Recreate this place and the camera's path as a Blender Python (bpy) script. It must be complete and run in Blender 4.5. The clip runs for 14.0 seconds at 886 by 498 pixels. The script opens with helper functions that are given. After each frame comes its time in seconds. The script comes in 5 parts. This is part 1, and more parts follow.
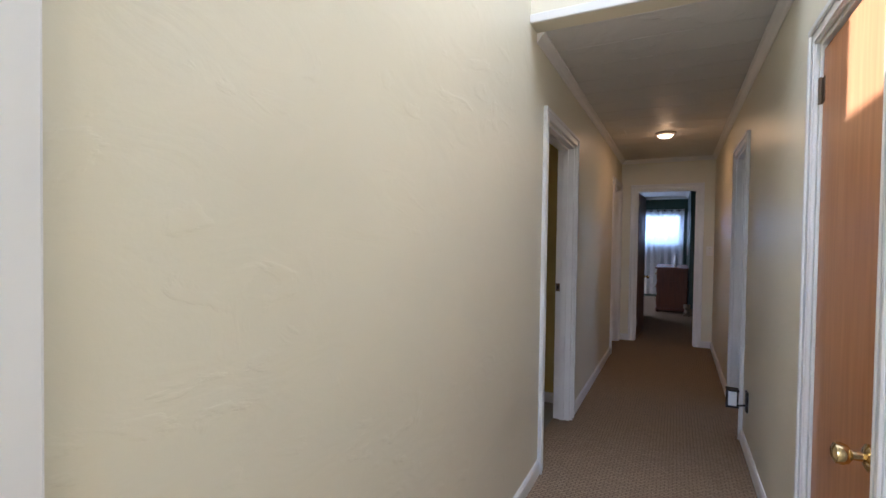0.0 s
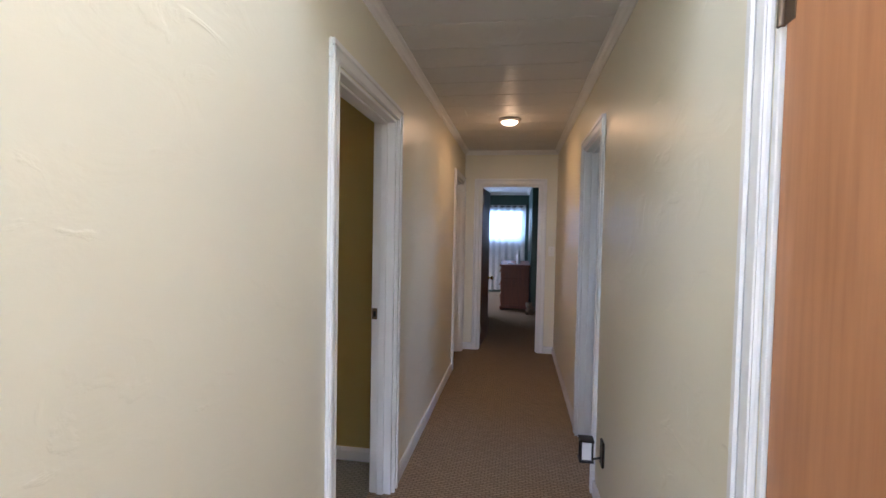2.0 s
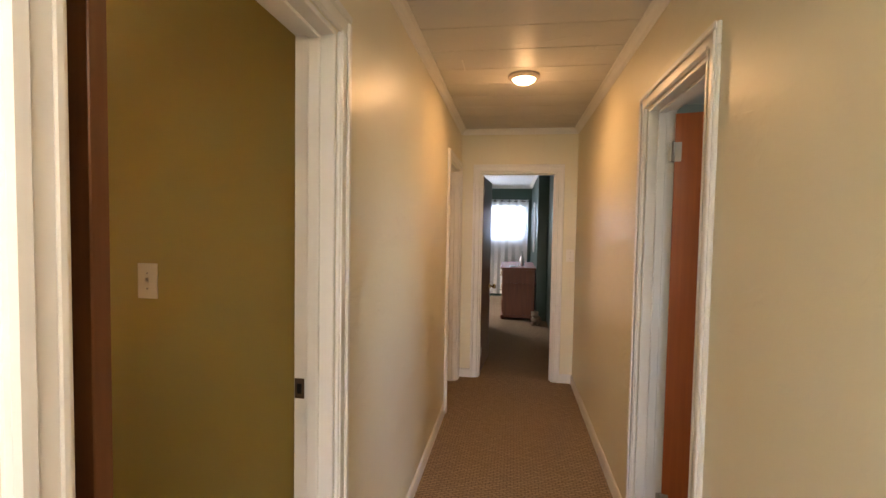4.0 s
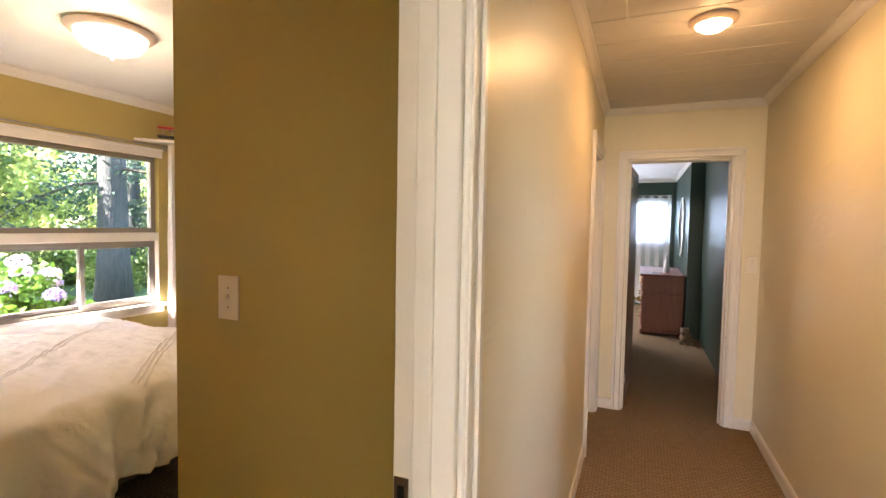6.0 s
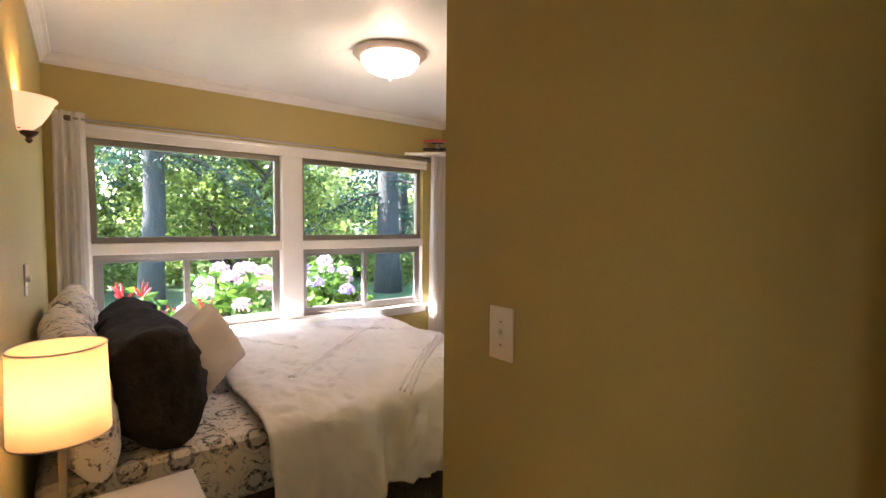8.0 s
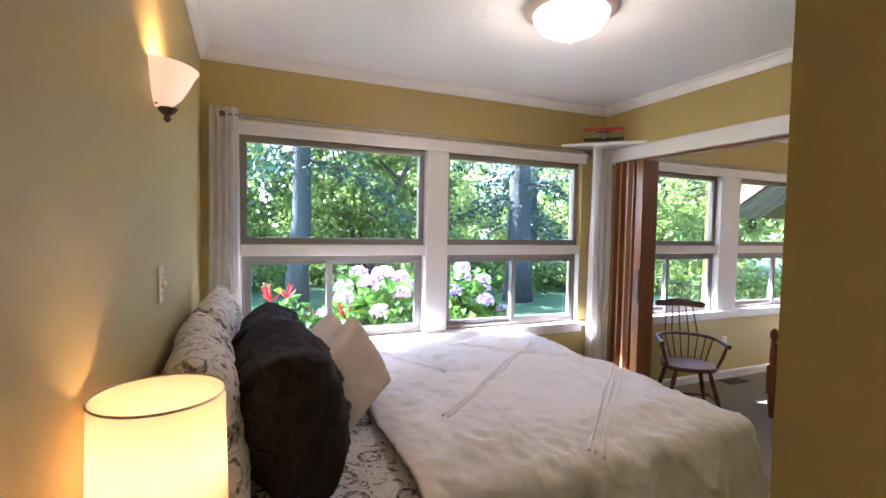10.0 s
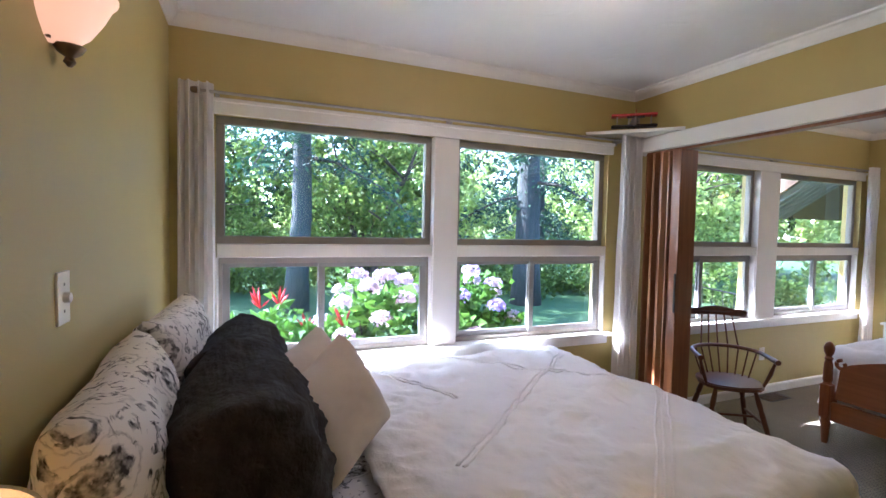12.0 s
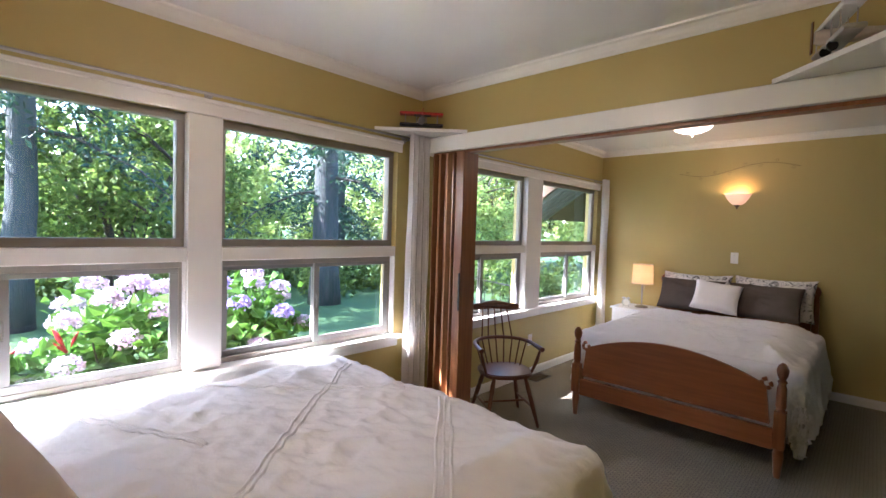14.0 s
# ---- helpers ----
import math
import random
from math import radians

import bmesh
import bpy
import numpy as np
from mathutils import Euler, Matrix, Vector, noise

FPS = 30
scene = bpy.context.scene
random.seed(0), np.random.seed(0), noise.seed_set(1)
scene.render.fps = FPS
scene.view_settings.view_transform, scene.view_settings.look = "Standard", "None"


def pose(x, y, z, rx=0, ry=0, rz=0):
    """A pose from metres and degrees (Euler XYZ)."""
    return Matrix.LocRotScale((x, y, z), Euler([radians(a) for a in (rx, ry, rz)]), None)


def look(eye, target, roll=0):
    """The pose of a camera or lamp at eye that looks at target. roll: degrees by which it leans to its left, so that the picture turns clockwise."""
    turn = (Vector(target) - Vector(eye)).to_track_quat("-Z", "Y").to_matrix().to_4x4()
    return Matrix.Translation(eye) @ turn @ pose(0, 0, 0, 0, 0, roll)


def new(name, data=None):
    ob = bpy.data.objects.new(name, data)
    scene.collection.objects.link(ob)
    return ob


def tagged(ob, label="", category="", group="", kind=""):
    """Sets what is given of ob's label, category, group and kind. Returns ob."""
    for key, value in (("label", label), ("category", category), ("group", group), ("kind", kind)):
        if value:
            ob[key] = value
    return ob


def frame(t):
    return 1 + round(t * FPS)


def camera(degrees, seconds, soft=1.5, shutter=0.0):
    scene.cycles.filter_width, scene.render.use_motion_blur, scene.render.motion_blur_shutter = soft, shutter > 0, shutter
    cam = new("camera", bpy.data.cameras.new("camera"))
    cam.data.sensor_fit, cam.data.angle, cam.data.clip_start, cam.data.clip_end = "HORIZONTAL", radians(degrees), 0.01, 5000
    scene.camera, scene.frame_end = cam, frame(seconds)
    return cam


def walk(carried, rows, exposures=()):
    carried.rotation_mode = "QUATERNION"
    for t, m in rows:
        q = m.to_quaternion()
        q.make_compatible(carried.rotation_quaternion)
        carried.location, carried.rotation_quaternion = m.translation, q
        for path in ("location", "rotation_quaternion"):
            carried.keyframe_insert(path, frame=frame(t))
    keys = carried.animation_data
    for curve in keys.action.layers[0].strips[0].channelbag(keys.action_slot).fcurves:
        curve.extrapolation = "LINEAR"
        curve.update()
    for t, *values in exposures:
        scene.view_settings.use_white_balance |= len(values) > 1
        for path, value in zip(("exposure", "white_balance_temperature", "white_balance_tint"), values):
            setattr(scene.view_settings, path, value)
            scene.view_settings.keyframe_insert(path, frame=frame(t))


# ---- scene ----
from mathutils.bvhtree import BVHTree

cam = camera(87.8, 14.0, shutter=0.0)
PATH = [
    (0, (0.201, 0.409, 1.34), (-0.702, 2.193, 1.296), 0.8),
    (0.5, (0.193, 0.69, 1.375), (-0.494, 2.568, 1.316), 0.9),
    (1, (0.178, 0.951, 1.394), (-0.307, 2.89, 1.329), 0.8),
    (1.5, (0.196, 1.225, 1.414), (-0.171, 3.19, 1.347), 0.8),
    (2, (0.172, 1.474, 1.437), (-0.146, 3.448, 1.365), 1.1),
    (2.5, (0.123, 1.736, 1.472), (-0.167, 3.713, 1.394), 1.0),
    (5, (-0.021, 2.992, 1.468), (-0.345, 4.963, 1.372), 1.0),
    (5.5, (-0.077, 3.077, 1.476), (-0.604, 5.004, 1.376), 1.0),
    (6, (-0.197, 3.133, 1.482), (-0.975, 4.972, 1.381), 1.0),
    (6.5, (-0.301, 3.181, 1.514), (-1.321, 4.899, 1.406), 0.8),
    (7, (-0.386, 3.247, 1.522), (-1.602, 4.832, 1.416), 0.6),
    (7.5, (-0.452, 3.305, 1.528), (-1.852, 4.729, 1.427), 1.2),
    (8, (-0.539, 3.341, 1.528), (-2.107, 4.578, 1.416), 0.5),
    (8.5, (-0.682, 3.349, 1.507), (-2.386, 4.391, 1.399), 1.1),
    (9, (-0.831, 3.368, 1.513), (-2.628, 4.237, 1.403), 1.0),
    (11.5, (-1.517, 3.528, 1.471), (-3.363, 4.294, 1.385), 1.1),
    (12, (-1.565, 3.562, 1.475), (-3.408, 4.335, 1.389), 1.2),
    (12.5, (-1.646, 3.59, 1.496), (-3.453, 4.442, 1.4), 1.3),
    (13, (-1.711, 3.649, 1.479), (-3.423, 4.681, 1.4), 1.2),
    (13.5, (-1.714, 3.733, 1.496), (-3.273, 4.983, 1.409), 1.8),
    (14, (-1.731, 3.814, 1.501), (-3.097, 5.272, 1.419), 1.8),
]
EXPOSURES = [(0.0, 2.55, 5250, 23), (1.5, 3.1, 5150, 22), (2.5, 3.32, 5350, 22), (5.0, 4.1, 7700, 22), (6.5, 4.22, 6500, 22), (7.5, 3.9, 6400, 22), (9.0, 3.72, 5700, 23), (11.5, 3.46, 5080, 21), (12.5, 3.4, 5150, 20), (14.0, 3.4, 5500, 21)]

walk(cam, [(t, look(e, g, r)) for t, e, g, r in PATH], EXPOSURES)

# ---------------------------------------------------------------- light
SUN_EL, SUN_AZ = radians(38), (1.108, 1.55)          # light travels towards +x, +y
world = bpy.data.worlds.new("sky_world")
scene.world = world
world.use_nodes = True
wn = world.node_tree.nodes
sky = wn.new("ShaderNodeTexSky")
sky.sky_type = "NISHITA"
sky.sun_disc = False
sky.sun_elevation = SUN_EL
sky.sun_rotation = math.atan2(-SUN_AZ[0], -SUN_AZ[1])
world.node_tree.links.new(sky.outputs[0], wn["Background"].inputs[0])
wn["Background"].inputs[1].default_value = 0.15

sd = Vector((SUN_AZ[0], SUN_AZ[1], -math.hypot(*SUN_AZ) * math.tan(SUN_EL))).normalized()
sun = bpy.data.lights.new("sun", "SUN")
sun.energy, sun.angle, sun.color = 5.0, radians(0.53), (1.0, 0.95, 0.87)
so = new("sun", sun)
so.matrix_world = look((-20, -20, 30), Vector((-20, -20, 30)) + sd)


def point_light(name, x, y, z, watts, size, color):
    d = bpy.data.lights.new(name, "POINT")
    d.energy, d.shadow_soft_size, d.color = watts, size, color
    new(name, d).location = (x, y, z)


def area_light(name, at, to, watts, w, h, color, shape="RECTANGLE"):
    d = bpy.data.lights.new(name, "AREA")
    d.energy, d.shape, d.size, d.size_y, d.color = watts, shape, w, h, color
    new(name, d).matrix_world = look(at, to)


WARM = (1.0, 0.60, 0.28)
DAY = (0.80, 0.90, 1.0)
area_light("hall_lamp_light", (0.08, 5.56, 2.374), (0.08, 5.561, 0), 0.52, 0.10, 0.10, (1.0, 0.57, 0.23), "DISK")
point_light("hall_bulb", 0.08, 5.56, 2.30, 0.13, 0.05, (1.0, 0.57, 0.23))
point_light("bedroom_bulb", -2.97, 4.84, 2.36, 1.1, 0.07, (1.0, 0.74, 0.5))
point_light("second_bedroom_bulb", -2.95, 8.27, 2.36, 1.1, 0.07, (1.0, 0.74, 0.5))
point_light("sconce_bulb", -2.80, 3.245, 1.945, 0.55, 0.025, WARM)
point_light("second_sconce_bulb", -2.815, 9.45, 1.96, 0.30, 0.025, WARM)
point_light("table_lamp_bulb", -2.06, 3.289, 1.09, 0.30, 0.03, WARM)
point_light("second_lamp_bulb", -3.67, 9.28, 1.06, 0.22, 0.03, WARM)
# daylight at the end bedroom's window; foyer, side and bathroom lamps are added fill
area_light("foyer_back_fill_light", (0.07, -2.35, 1.75), (-0.1, 2.0, 1.45), 1.5, 0.95, 2.9, DAY)
area_light("foyer_side_fill_light", (-0.50, 0.15, 3.6), (0.4, 1.2, 1.0), 1.0, 0.9, 0.5, DAY)
# overhead fill below the closed foyer ceiling, no skylight is built
area_light("foyer_top_fill_light", (0.07, 1.95, 4.05), (0.07, 1.951, 0.0), 6.6, 1.0, 1.2, DAY)
area_light("end_window_light", (-0.32, 12.88, 1.64), (-0.32, 9.0, 1.0), 2.6, 1.2, 0.68, (0.48, 0.68, 1.0))
# unseen lamp added to brighten the dresser and carpet from the west
area_light("end_side_fill_light", (-1.86, 11.0, 1.5), (0.4, 9.9, 0.3), 4.0, 1.3, 1.0, (0.95, 0.97, 1.0))
# added lamp for the bathroom glimpse, its window is never in view
area_light("bathroom_fill_light", (2.58, 4.15, 1.6), (0.8, 4.9, 1.0), 0.6, 0.85, 0.75, DAY)


# ---------------------------------------------------------------- materials
def mat(name, color, rough=0.6, metal=0.0, var=0.12, vscale=2.0, bump=0.1, bscale=60.0, bdist=0.002, coord="Object", spec=0.5, color2=None, stretch=None, island=0.0, obrand=0.0):
    m = bpy.data.materials.new(name)
    m.use_nodes = True
    nt = m.node_tree
    n, l = nt.nodes, nt.links
    p = n["Principled BSDF"]
    p.inputs["Roughness"].default_value = rough
    p.inputs["Metallic"].default_value = metal
    p.inputs["Specular IOR Level"].default_value = spec
    tc = n.new("ShaderNodeTexCoord")
    src = tc.outputs[coord]
    if stretch:
        mp = n.new("ShaderNodeMapping")
        mp.inputs["Scale"].default_value = stretch
        l.new(src, mp.inputs[0])
        src = mp.outputs[0]
    no = n.new("ShaderNodeTexNoise")
    no.inputs["Scale"].default_value, no.inputs["Detail"].default_value = vscale, 6
    l.new(src, no.inputs["Vector"])
    mix = n.new("ShaderNodeMix")
    mix.data_type = "RGBA"
    c2 = color2 or tuple(c * (1 - 2 * var) for c in color)
    mix.inputs[6].default_value, mix.inputs[7].default_value = (*color, 1), (*c2, 1)
    ramp = n.new("ShaderNodeMapRange")
    ramp.inputs[1].default_value, ramp.inputs[2].default_value = 0.3, 0.7
    l.new(no.outputs[0], ramp.inputs[0])
    l.new(ramp.outputs[0], mix.inputs[0])
    out = mix.outputs[2]
    if island or obrand:
        hs = n.new("ShaderNodeHueSaturation")
        mr = n.new("ShaderNodeMapRange")
        amt = island or obrand
        mr.inputs[3].default_value, mr.inputs[4].default_value = 1 - amt, 1 + amt
        if island:
            l.new(n.new("ShaderNodeNewGeometry").outputs["Random Per Island"], mr.inputs[0])
        else:
            l.new(n.new("ShaderNodeObjectInfo").outputs["Random"], mr.inputs[0])
        l.new(mr.outputs[0], hs.inputs["Value"])
        l.new(out, hs.inputs["Color"])
        out = hs.outputs[0]
    l.new(out, p.inputs["Base Color"])
    if bump:
        nb = n.new("ShaderNodeTexNoise")
        nb.inputs["Scale"].default_value, nb.inputs["Detail"].default_value = bscale, 5
        l.new(src, nb.inputs["Vector"])
        b = n.new("ShaderNodeBump")
        b.inputs["Strength"].default_value, b.inputs["Distance"].default_value = bump, bdist
        l.new(nb.outputs[0], b.inputs["Height"])
        l.new(b.outputs[0], p.inputs["Normal"])
    return m


def wall_plaster(name, color, rough=0.45, trowel=1.0):
    """Painted plaster: broad trowel sweeps, sparse raised scrapes and a fine stipple."""
    m = mat(name, color, rough, var=0.03, vscale=1.3, bump=0.12, bscale=140, bdist=0.001)
    n, l = m.node_tree.nodes, m.node_tree.links
    tc = n.new("ShaderNodeTexCoord")
    mp = n.new("ShaderNodeMapping")
    mp.inputs["Scale"].default_value = (1.0, 1.0, 1.9)
    l.new(tc.outputs["Object"], mp.inputs[0])
    big = n.new("ShaderNodeTexNoise")
    big.inputs["Scale"].default_value, big.inputs["Detail"].default_value, big.inputs["Distortion"].default_value = 4.5, 7, 1.2
    l.new(mp.outputs[0], big.inputs["Vector"])
    scr = n.new("ShaderNodeMapRange")
    scr.inputs[1].default_value, scr.inputs[2].default_value = 0.60, 0.66
    l.new(big.outputs[0], scr.inputs[0])
    b = n.new("ShaderNodeBump")
    b.inputs["Strength"].default_value, b.inputs["Distance"].default_value = 0.30 * trowel, 0.0022
    l.new(scr.outputs[0], b.inputs["Height"])
    b2 = n.new("ShaderNodeBump")
    b2.inputs["Strength"].default_value, b2.inputs["Distance"].default_value = 0.25 * trowel, 0.012
    l.new(big.outputs[0], b2.inputs["Height"])
    l.new(b2.outputs[0], b.inputs["Normal"])
    p = n["Principled BSDF"]
    old = p.inputs["Normal"].links[0].from_node
    l.new(b.outputs[0], old.inputs["Normal"])
    return m


def carpet(name, a, b2, c):
    """Loop pile woven in short staggered ribs."""
    m = mat(name, a, 0.95, var=0.1, vscale=3, bump=0.5, bscale=500, bdist=0.002, spec=0.1)
    n, l = m.node_tree.nodes, m.node_tree.links
    tc = n.new("ShaderNodeTexCoord")
    br = n.new("ShaderNodeTexBrick")
    br.offset = 0.5
    br.inputs["Scale"].default_value = 1.0
    br.inputs["Brick Width"].default_value, br.inputs["Row Height"].default_value = 0.040, 0.018
    br.inputs["Mortar Size"].default_value, br.inputs["Mortar Smooth"].default_value = 0.0045, 1.0
    br.inputs["Color1"].default_value, br.inputs["Color2"].default_value, br.inputs["Mortar"].default_value = (*a, 1), (*b2, 1), (*c, 1)
    nz = n.new("ShaderNodeTexNoise")
    nz.inputs["Scale"].default_value = 25
    l.new(tc.outputs["Object"], nz.inputs["Vector"])
    ad = n.new("ShaderNodeVectorMath")
    ad.operation = "MULTIPLY_ADD"
    ad.inputs[1].default_value = (0.012, 0.012, 0)
    l.new(nz.outputs["Color"], ad.inputs[0])
    l.new(tc.outputs["Object"], ad.inputs[2])
    l.new(ad.outputs[0], br.inputs["Vector"])
    p = n["Principled BSDF"]
    mixer = n.new("ShaderNodeMix")
    mixer.data_type, mixer.blend_type = "RGBA", "MULTIPLY"
    mixer.inputs[0].default_value = 0.35
    fine = n.new("ShaderNodeTexNoise")
    fine.inputs["Scale"].default_value = 2.2
    l.new(tc.outputs["Object"], fine.inputs["Vector"])
    l.new(br.outputs["Color"], mixer.inputs[6])
    l.new(fine.outputs["Color"], mixer.inputs[7])
    l.new(br.outputs["Color"], p.inputs["Base Color"])
    bp = n.new("ShaderNodeBump")
    bp.inputs["Strength"].default_value, bp.inputs["Distance"].default_value, bp.invert = 0.8, 0.006, True
    l.new(br.outputs["Fac"], bp.inputs["Height"])
    old = p.inputs["Normal"].links[0].from_node
    l.new(bp.outputs[0], old.inputs["Normal"])
    return m


def wood(name, a, b2, rough=0.35, axis="z", scale=1.0):
    s = {"z": (14, 14, 0.8), "x": (0.8, 14, 14), "y": (14, 0.8, 14)}[axis]
    return mat(name, a, rough, color2=b2, vscale=3.0 * scale, stretch=s, bump=0.08, bscale=12, bdist=0.001)


def glow(name, color, strength, base=(0.9, 0.85, 0.75)):
    m = mat(name, base, 0.3, var=0.05, bump=0)
    p = m.node_tree.nodes["Principled BSDF"]
    p.inputs["Emission Color"].default_value = (*color, 1)
    p.inputs["Emission Strength"].default_value = strength
    return m


def toile(name):
    """Off-white cotton printed with grey medallions and sprigs."""
    m = mat(name, (0.74, 0.70, 0.64), 0.85, var=0.03, bump=0.15, bscale=300, bdist=0.001, spec=0.2)
    n, l = m.node_tree.nodes, m.node_tree.links
    tc = n.new("ShaderNodeTexCoord")
    wob = n.new("ShaderNodeTexNoise")
    wob.inputs["Scale"].default_value, wob.inputs["Detail"].default_value = 45, 3
    l.new(tc.outputs["Object"], wob.inputs["Vector"])
    ad = n.new("ShaderNodeVectorMath")
    ad.operation = "MULTIPLY_ADD"
    ad.inputs[1].default_value = (0.03, 0.03, 0.03)
    l.new(wob.outputs["Color"], ad.inputs[0])
    l.new(tc.outputs["Object"], ad.inputs[2])
    vo = n.new("ShaderNodeTexVoronoi")
    vo.inputs["Scale"].default_value, vo.inputs["Randomness"].default_value = 7.0, 0.55
    l.new(ad.outputs[0], vo.inputs["Vector"])
    ring = n.new("ShaderNodeValToRGB")
    e = ring.color_ramp.elements
    e[0].position, e[0].color = 0.0, (0.0, 0.0, 0.0, 1)
    e[1].position, e[1].color = 1.0, (0, 0, 0, 1)
    for pos, v in ((0.18, 0.1), (0.24, 0.0), (0.27, 1.0), (0.34, 1.0), (0.37, 0.0), (0.43, 0.0), (0.45, 0.55), (0.48, 0.0)):
        el = e.new(pos)
        el.color = (v, v, v, 1)
    l.new(vo.outputs["Distance"], ring.inputs[0])
    spr = n.new("ShaderNodeTexNoise")
    spr.inputs["Scale"].default_value, spr.inputs["Detail"].default_value, spr.inputs["Distortion"].default_value = 24, 4, 1.5
    l.new(tc.outputs["Object"], spr.inputs["Vector"])
    sr = n.new("ShaderNodeMapRange")
    sr.inputs[1].default_value, sr.inputs[2].default_value = 0.56, 0.62
    l.new(spr.outputs[0], sr.inputs[0])
    mx = n.new("ShaderNodeMath")
    mx.operation = "MAXIMUM"
    l.new(ring.outputs[0], mx.inputs[0])
    l.new(sr.outputs[0], mx.inputs[1])
    brk = n.new("ShaderNodeMath")
    brk.operation = "MULTIPLY"
    b3 = n.new("ShaderNodeTexNoise")
    b3.inputs["Scale"].default_value = 60
    l.new(tc.outputs["Object"], b3.inputs["Vector"])
    l.new(mx.outputs[0], brk.inputs[0])
    ink = n.new("ShaderNodeMapRange")
    ink.inputs[1].default_value, ink.inputs[2].default_value, ink.inputs[3].default_value, ink.inputs[4].default_value = 0.3, 0.65, 0.25, 0.95
    l.new(b3.outputs[0], ink.inputs[0])
    l.new(ink.outputs[0], brk.inputs[1])
    mix = n.new("ShaderNodeMix")
    mix.data_type = "RGBA"
    mix.inputs[6].default_value, mix.inputs[7].default_value = (0.74, 0.70, 0.65, 1), (0.0, 0.0, 0.01, 1)
    l.new(brk.outputs[0], mix.inputs[0])
    l.new(mix.outputs[2], n["Principled BSDF"].inputs["Base Color"])
    return m


def leafy(name, a, b2, trans=0.35, island=0.35):
    m = mat(name, a, 0.5, color2=b2, vscale=1.2, bump=0, island=island, spec=0.4)
    n, l = m.node_tree.nodes, m.node_tree.links
    tr = n.new("ShaderNodeBsdfTranslucent")
    p = n["Principled BSDF"]
    l.new(p.inputs["Base Color"].links[0].from_socket, tr.inputs[0])
    ms = n.new("ShaderNodeMixShader")
    ms.inputs[0].default_value = trans
    l.new(p.outputs[0], ms.inputs[1])
    l.new(tr.outputs[0], ms.inputs[2])
    l.new(ms.outputs[0], n["Material Output"].inputs[0])
    return m


def sheer(name, color, trans):
    m = mat(name, color, 0.9, var=0.04, bump=0.3, bscale=500, bdist=0.0006, spec=0.1)
    n, l = m.node_tree.nodes, m.node_tree.links
    tr = n.new("ShaderNodeBsdfTranslucent")
    tr.inputs[0].default_value = (*color, 1)
    ms = n.new("ShaderNodeMixShader")
    ms.inputs[0].default_value = trans
    l.new(n["Principled BSDF"].outputs[0], ms.inputs[1])
    l.new(tr.outputs[0], ms.inputs[2])
    l.new(ms.outputs[0], n["Material Output"].inputs[0])
    return m


def glass(name):
    m = bpy.data.materials.new(name)
    m.use_nodes = True
    p = m.node_tree.nodes["Principled BSDF"]
    p.inputs["Base Color"].default_value = (0.96, 0.99, 0.98, 1)
    p.inputs["Roughness"].default_value = 0.0
    p.inputs["IOR"].default_value = 1.35
    p.inputs["Transmission Weight"].default_value = 1.0
    return m


M_CREAM = wall_plaster("cream_plaster", (0.77, 0.71, 0.54), 0.38, 0.85)
M_OLIVE = wall_plaster("olive_wall_paint", (0.48, 0.38, 0.13), 0.5, 0.35)
M_GREEN = wall_plaster("dark_green_wall_paint", (0.022, 0.055, 0.04), 0.4, 0.3)
M_BATH = wall_plaster("grey_green_wall_paint", (0.35, 0.38, 0.33), 0.5, 0.3)
M_TRIM = mat("white_gloss_trim_paint", (0.80, 0.78, 0.74), 0.3, var=0.03, vscale=5, bump=0.06, bscale=40)
M_CARPET = carpet("beige_loop_carpet", (0.40, 0.285, 0.175), (0.33, 0.23, 0.14), (0.16, 0.11, 0.065))
M_CARPET2 = carpet("sage_loop_carpet", (0.34, 0.30, 0.22), (0.29, 0.26, 0.19), (0.15, 0.13, 0.10))
M_TILE = wall_plaster("embossed_ceiling_tile", (0.66, 0.64, 0.61), 0.45, 2.2)
M_CEIL = wall_plaster("white_textured_ceiling", (0.80, 0.79, 0.77), 0.55, 1.4)
M_DOOR = wood("birch_veneer_door", (0.50, 0.235, 0.10), (0.38, 0.165, 0.065), 0.38)
M_DOORDARK = wood("brown_gloss_door", (0.20, 0.085, 0.035), (0.13, 0.05, 0.02), 0.28)
M_DOORRED = wood("red_brown_door", (0.48, 0.125, 0.03), (0.37, 0.09, 0.022), 0.28)
M_BRASS = mat("polished_brass", (0.75, 0.58, 0.28), 0.15, 1.0, bump=0.03)
M_BRONZE = mat("aged_bronze", (0.20, 0.14, 0.09), 0.4, 0.8)
M_STEEL = mat("dull_steel", (0.45, 0.43, 0.40), 0.4, 0.9)
M_BLACK = mat("black_metal", (0.015, 0.014, 0.013), 0.4, 0.3)
M_ALU = mat("taupe_window_aluminium", (0.30, 0.27, 0.23), 0.45, 0.2, var=0.05)
M_ALUL = mat("light_window_aluminium", (0.27, 0.26, 0.245), 0.45, 0.2, var=0.05)
M_GLASS = glass("window_glass")
M_CURTAIN = sheer("white_linen_curtain", (0.86, 0.84, 0.82), 0.5)
M_DUVET = mat("white_cotton_duvet", (0.80, 0.77, 0.755), 0.85, var=0.02, bump=0.7, bscale=13, bdist=0.014, spec=0.2)
M_TOILE = toile("toile_print_cotton")
M_CHAR = mat("charcoal_linen", (0.040, 0.033, 0.028), 0.9, var=0.2, vscale=9, bump=0.9, bscale=11, bdist=0.035, spec=0.15, stretch=(0.8, 1.6, 1.6))
M_TAUPE = mat("dark_taupe_linen", (0.12, 0.095, 0.078), 0.9, var=0.1, vscale=6, bump=0.3, bscale=160, spec=0.15)
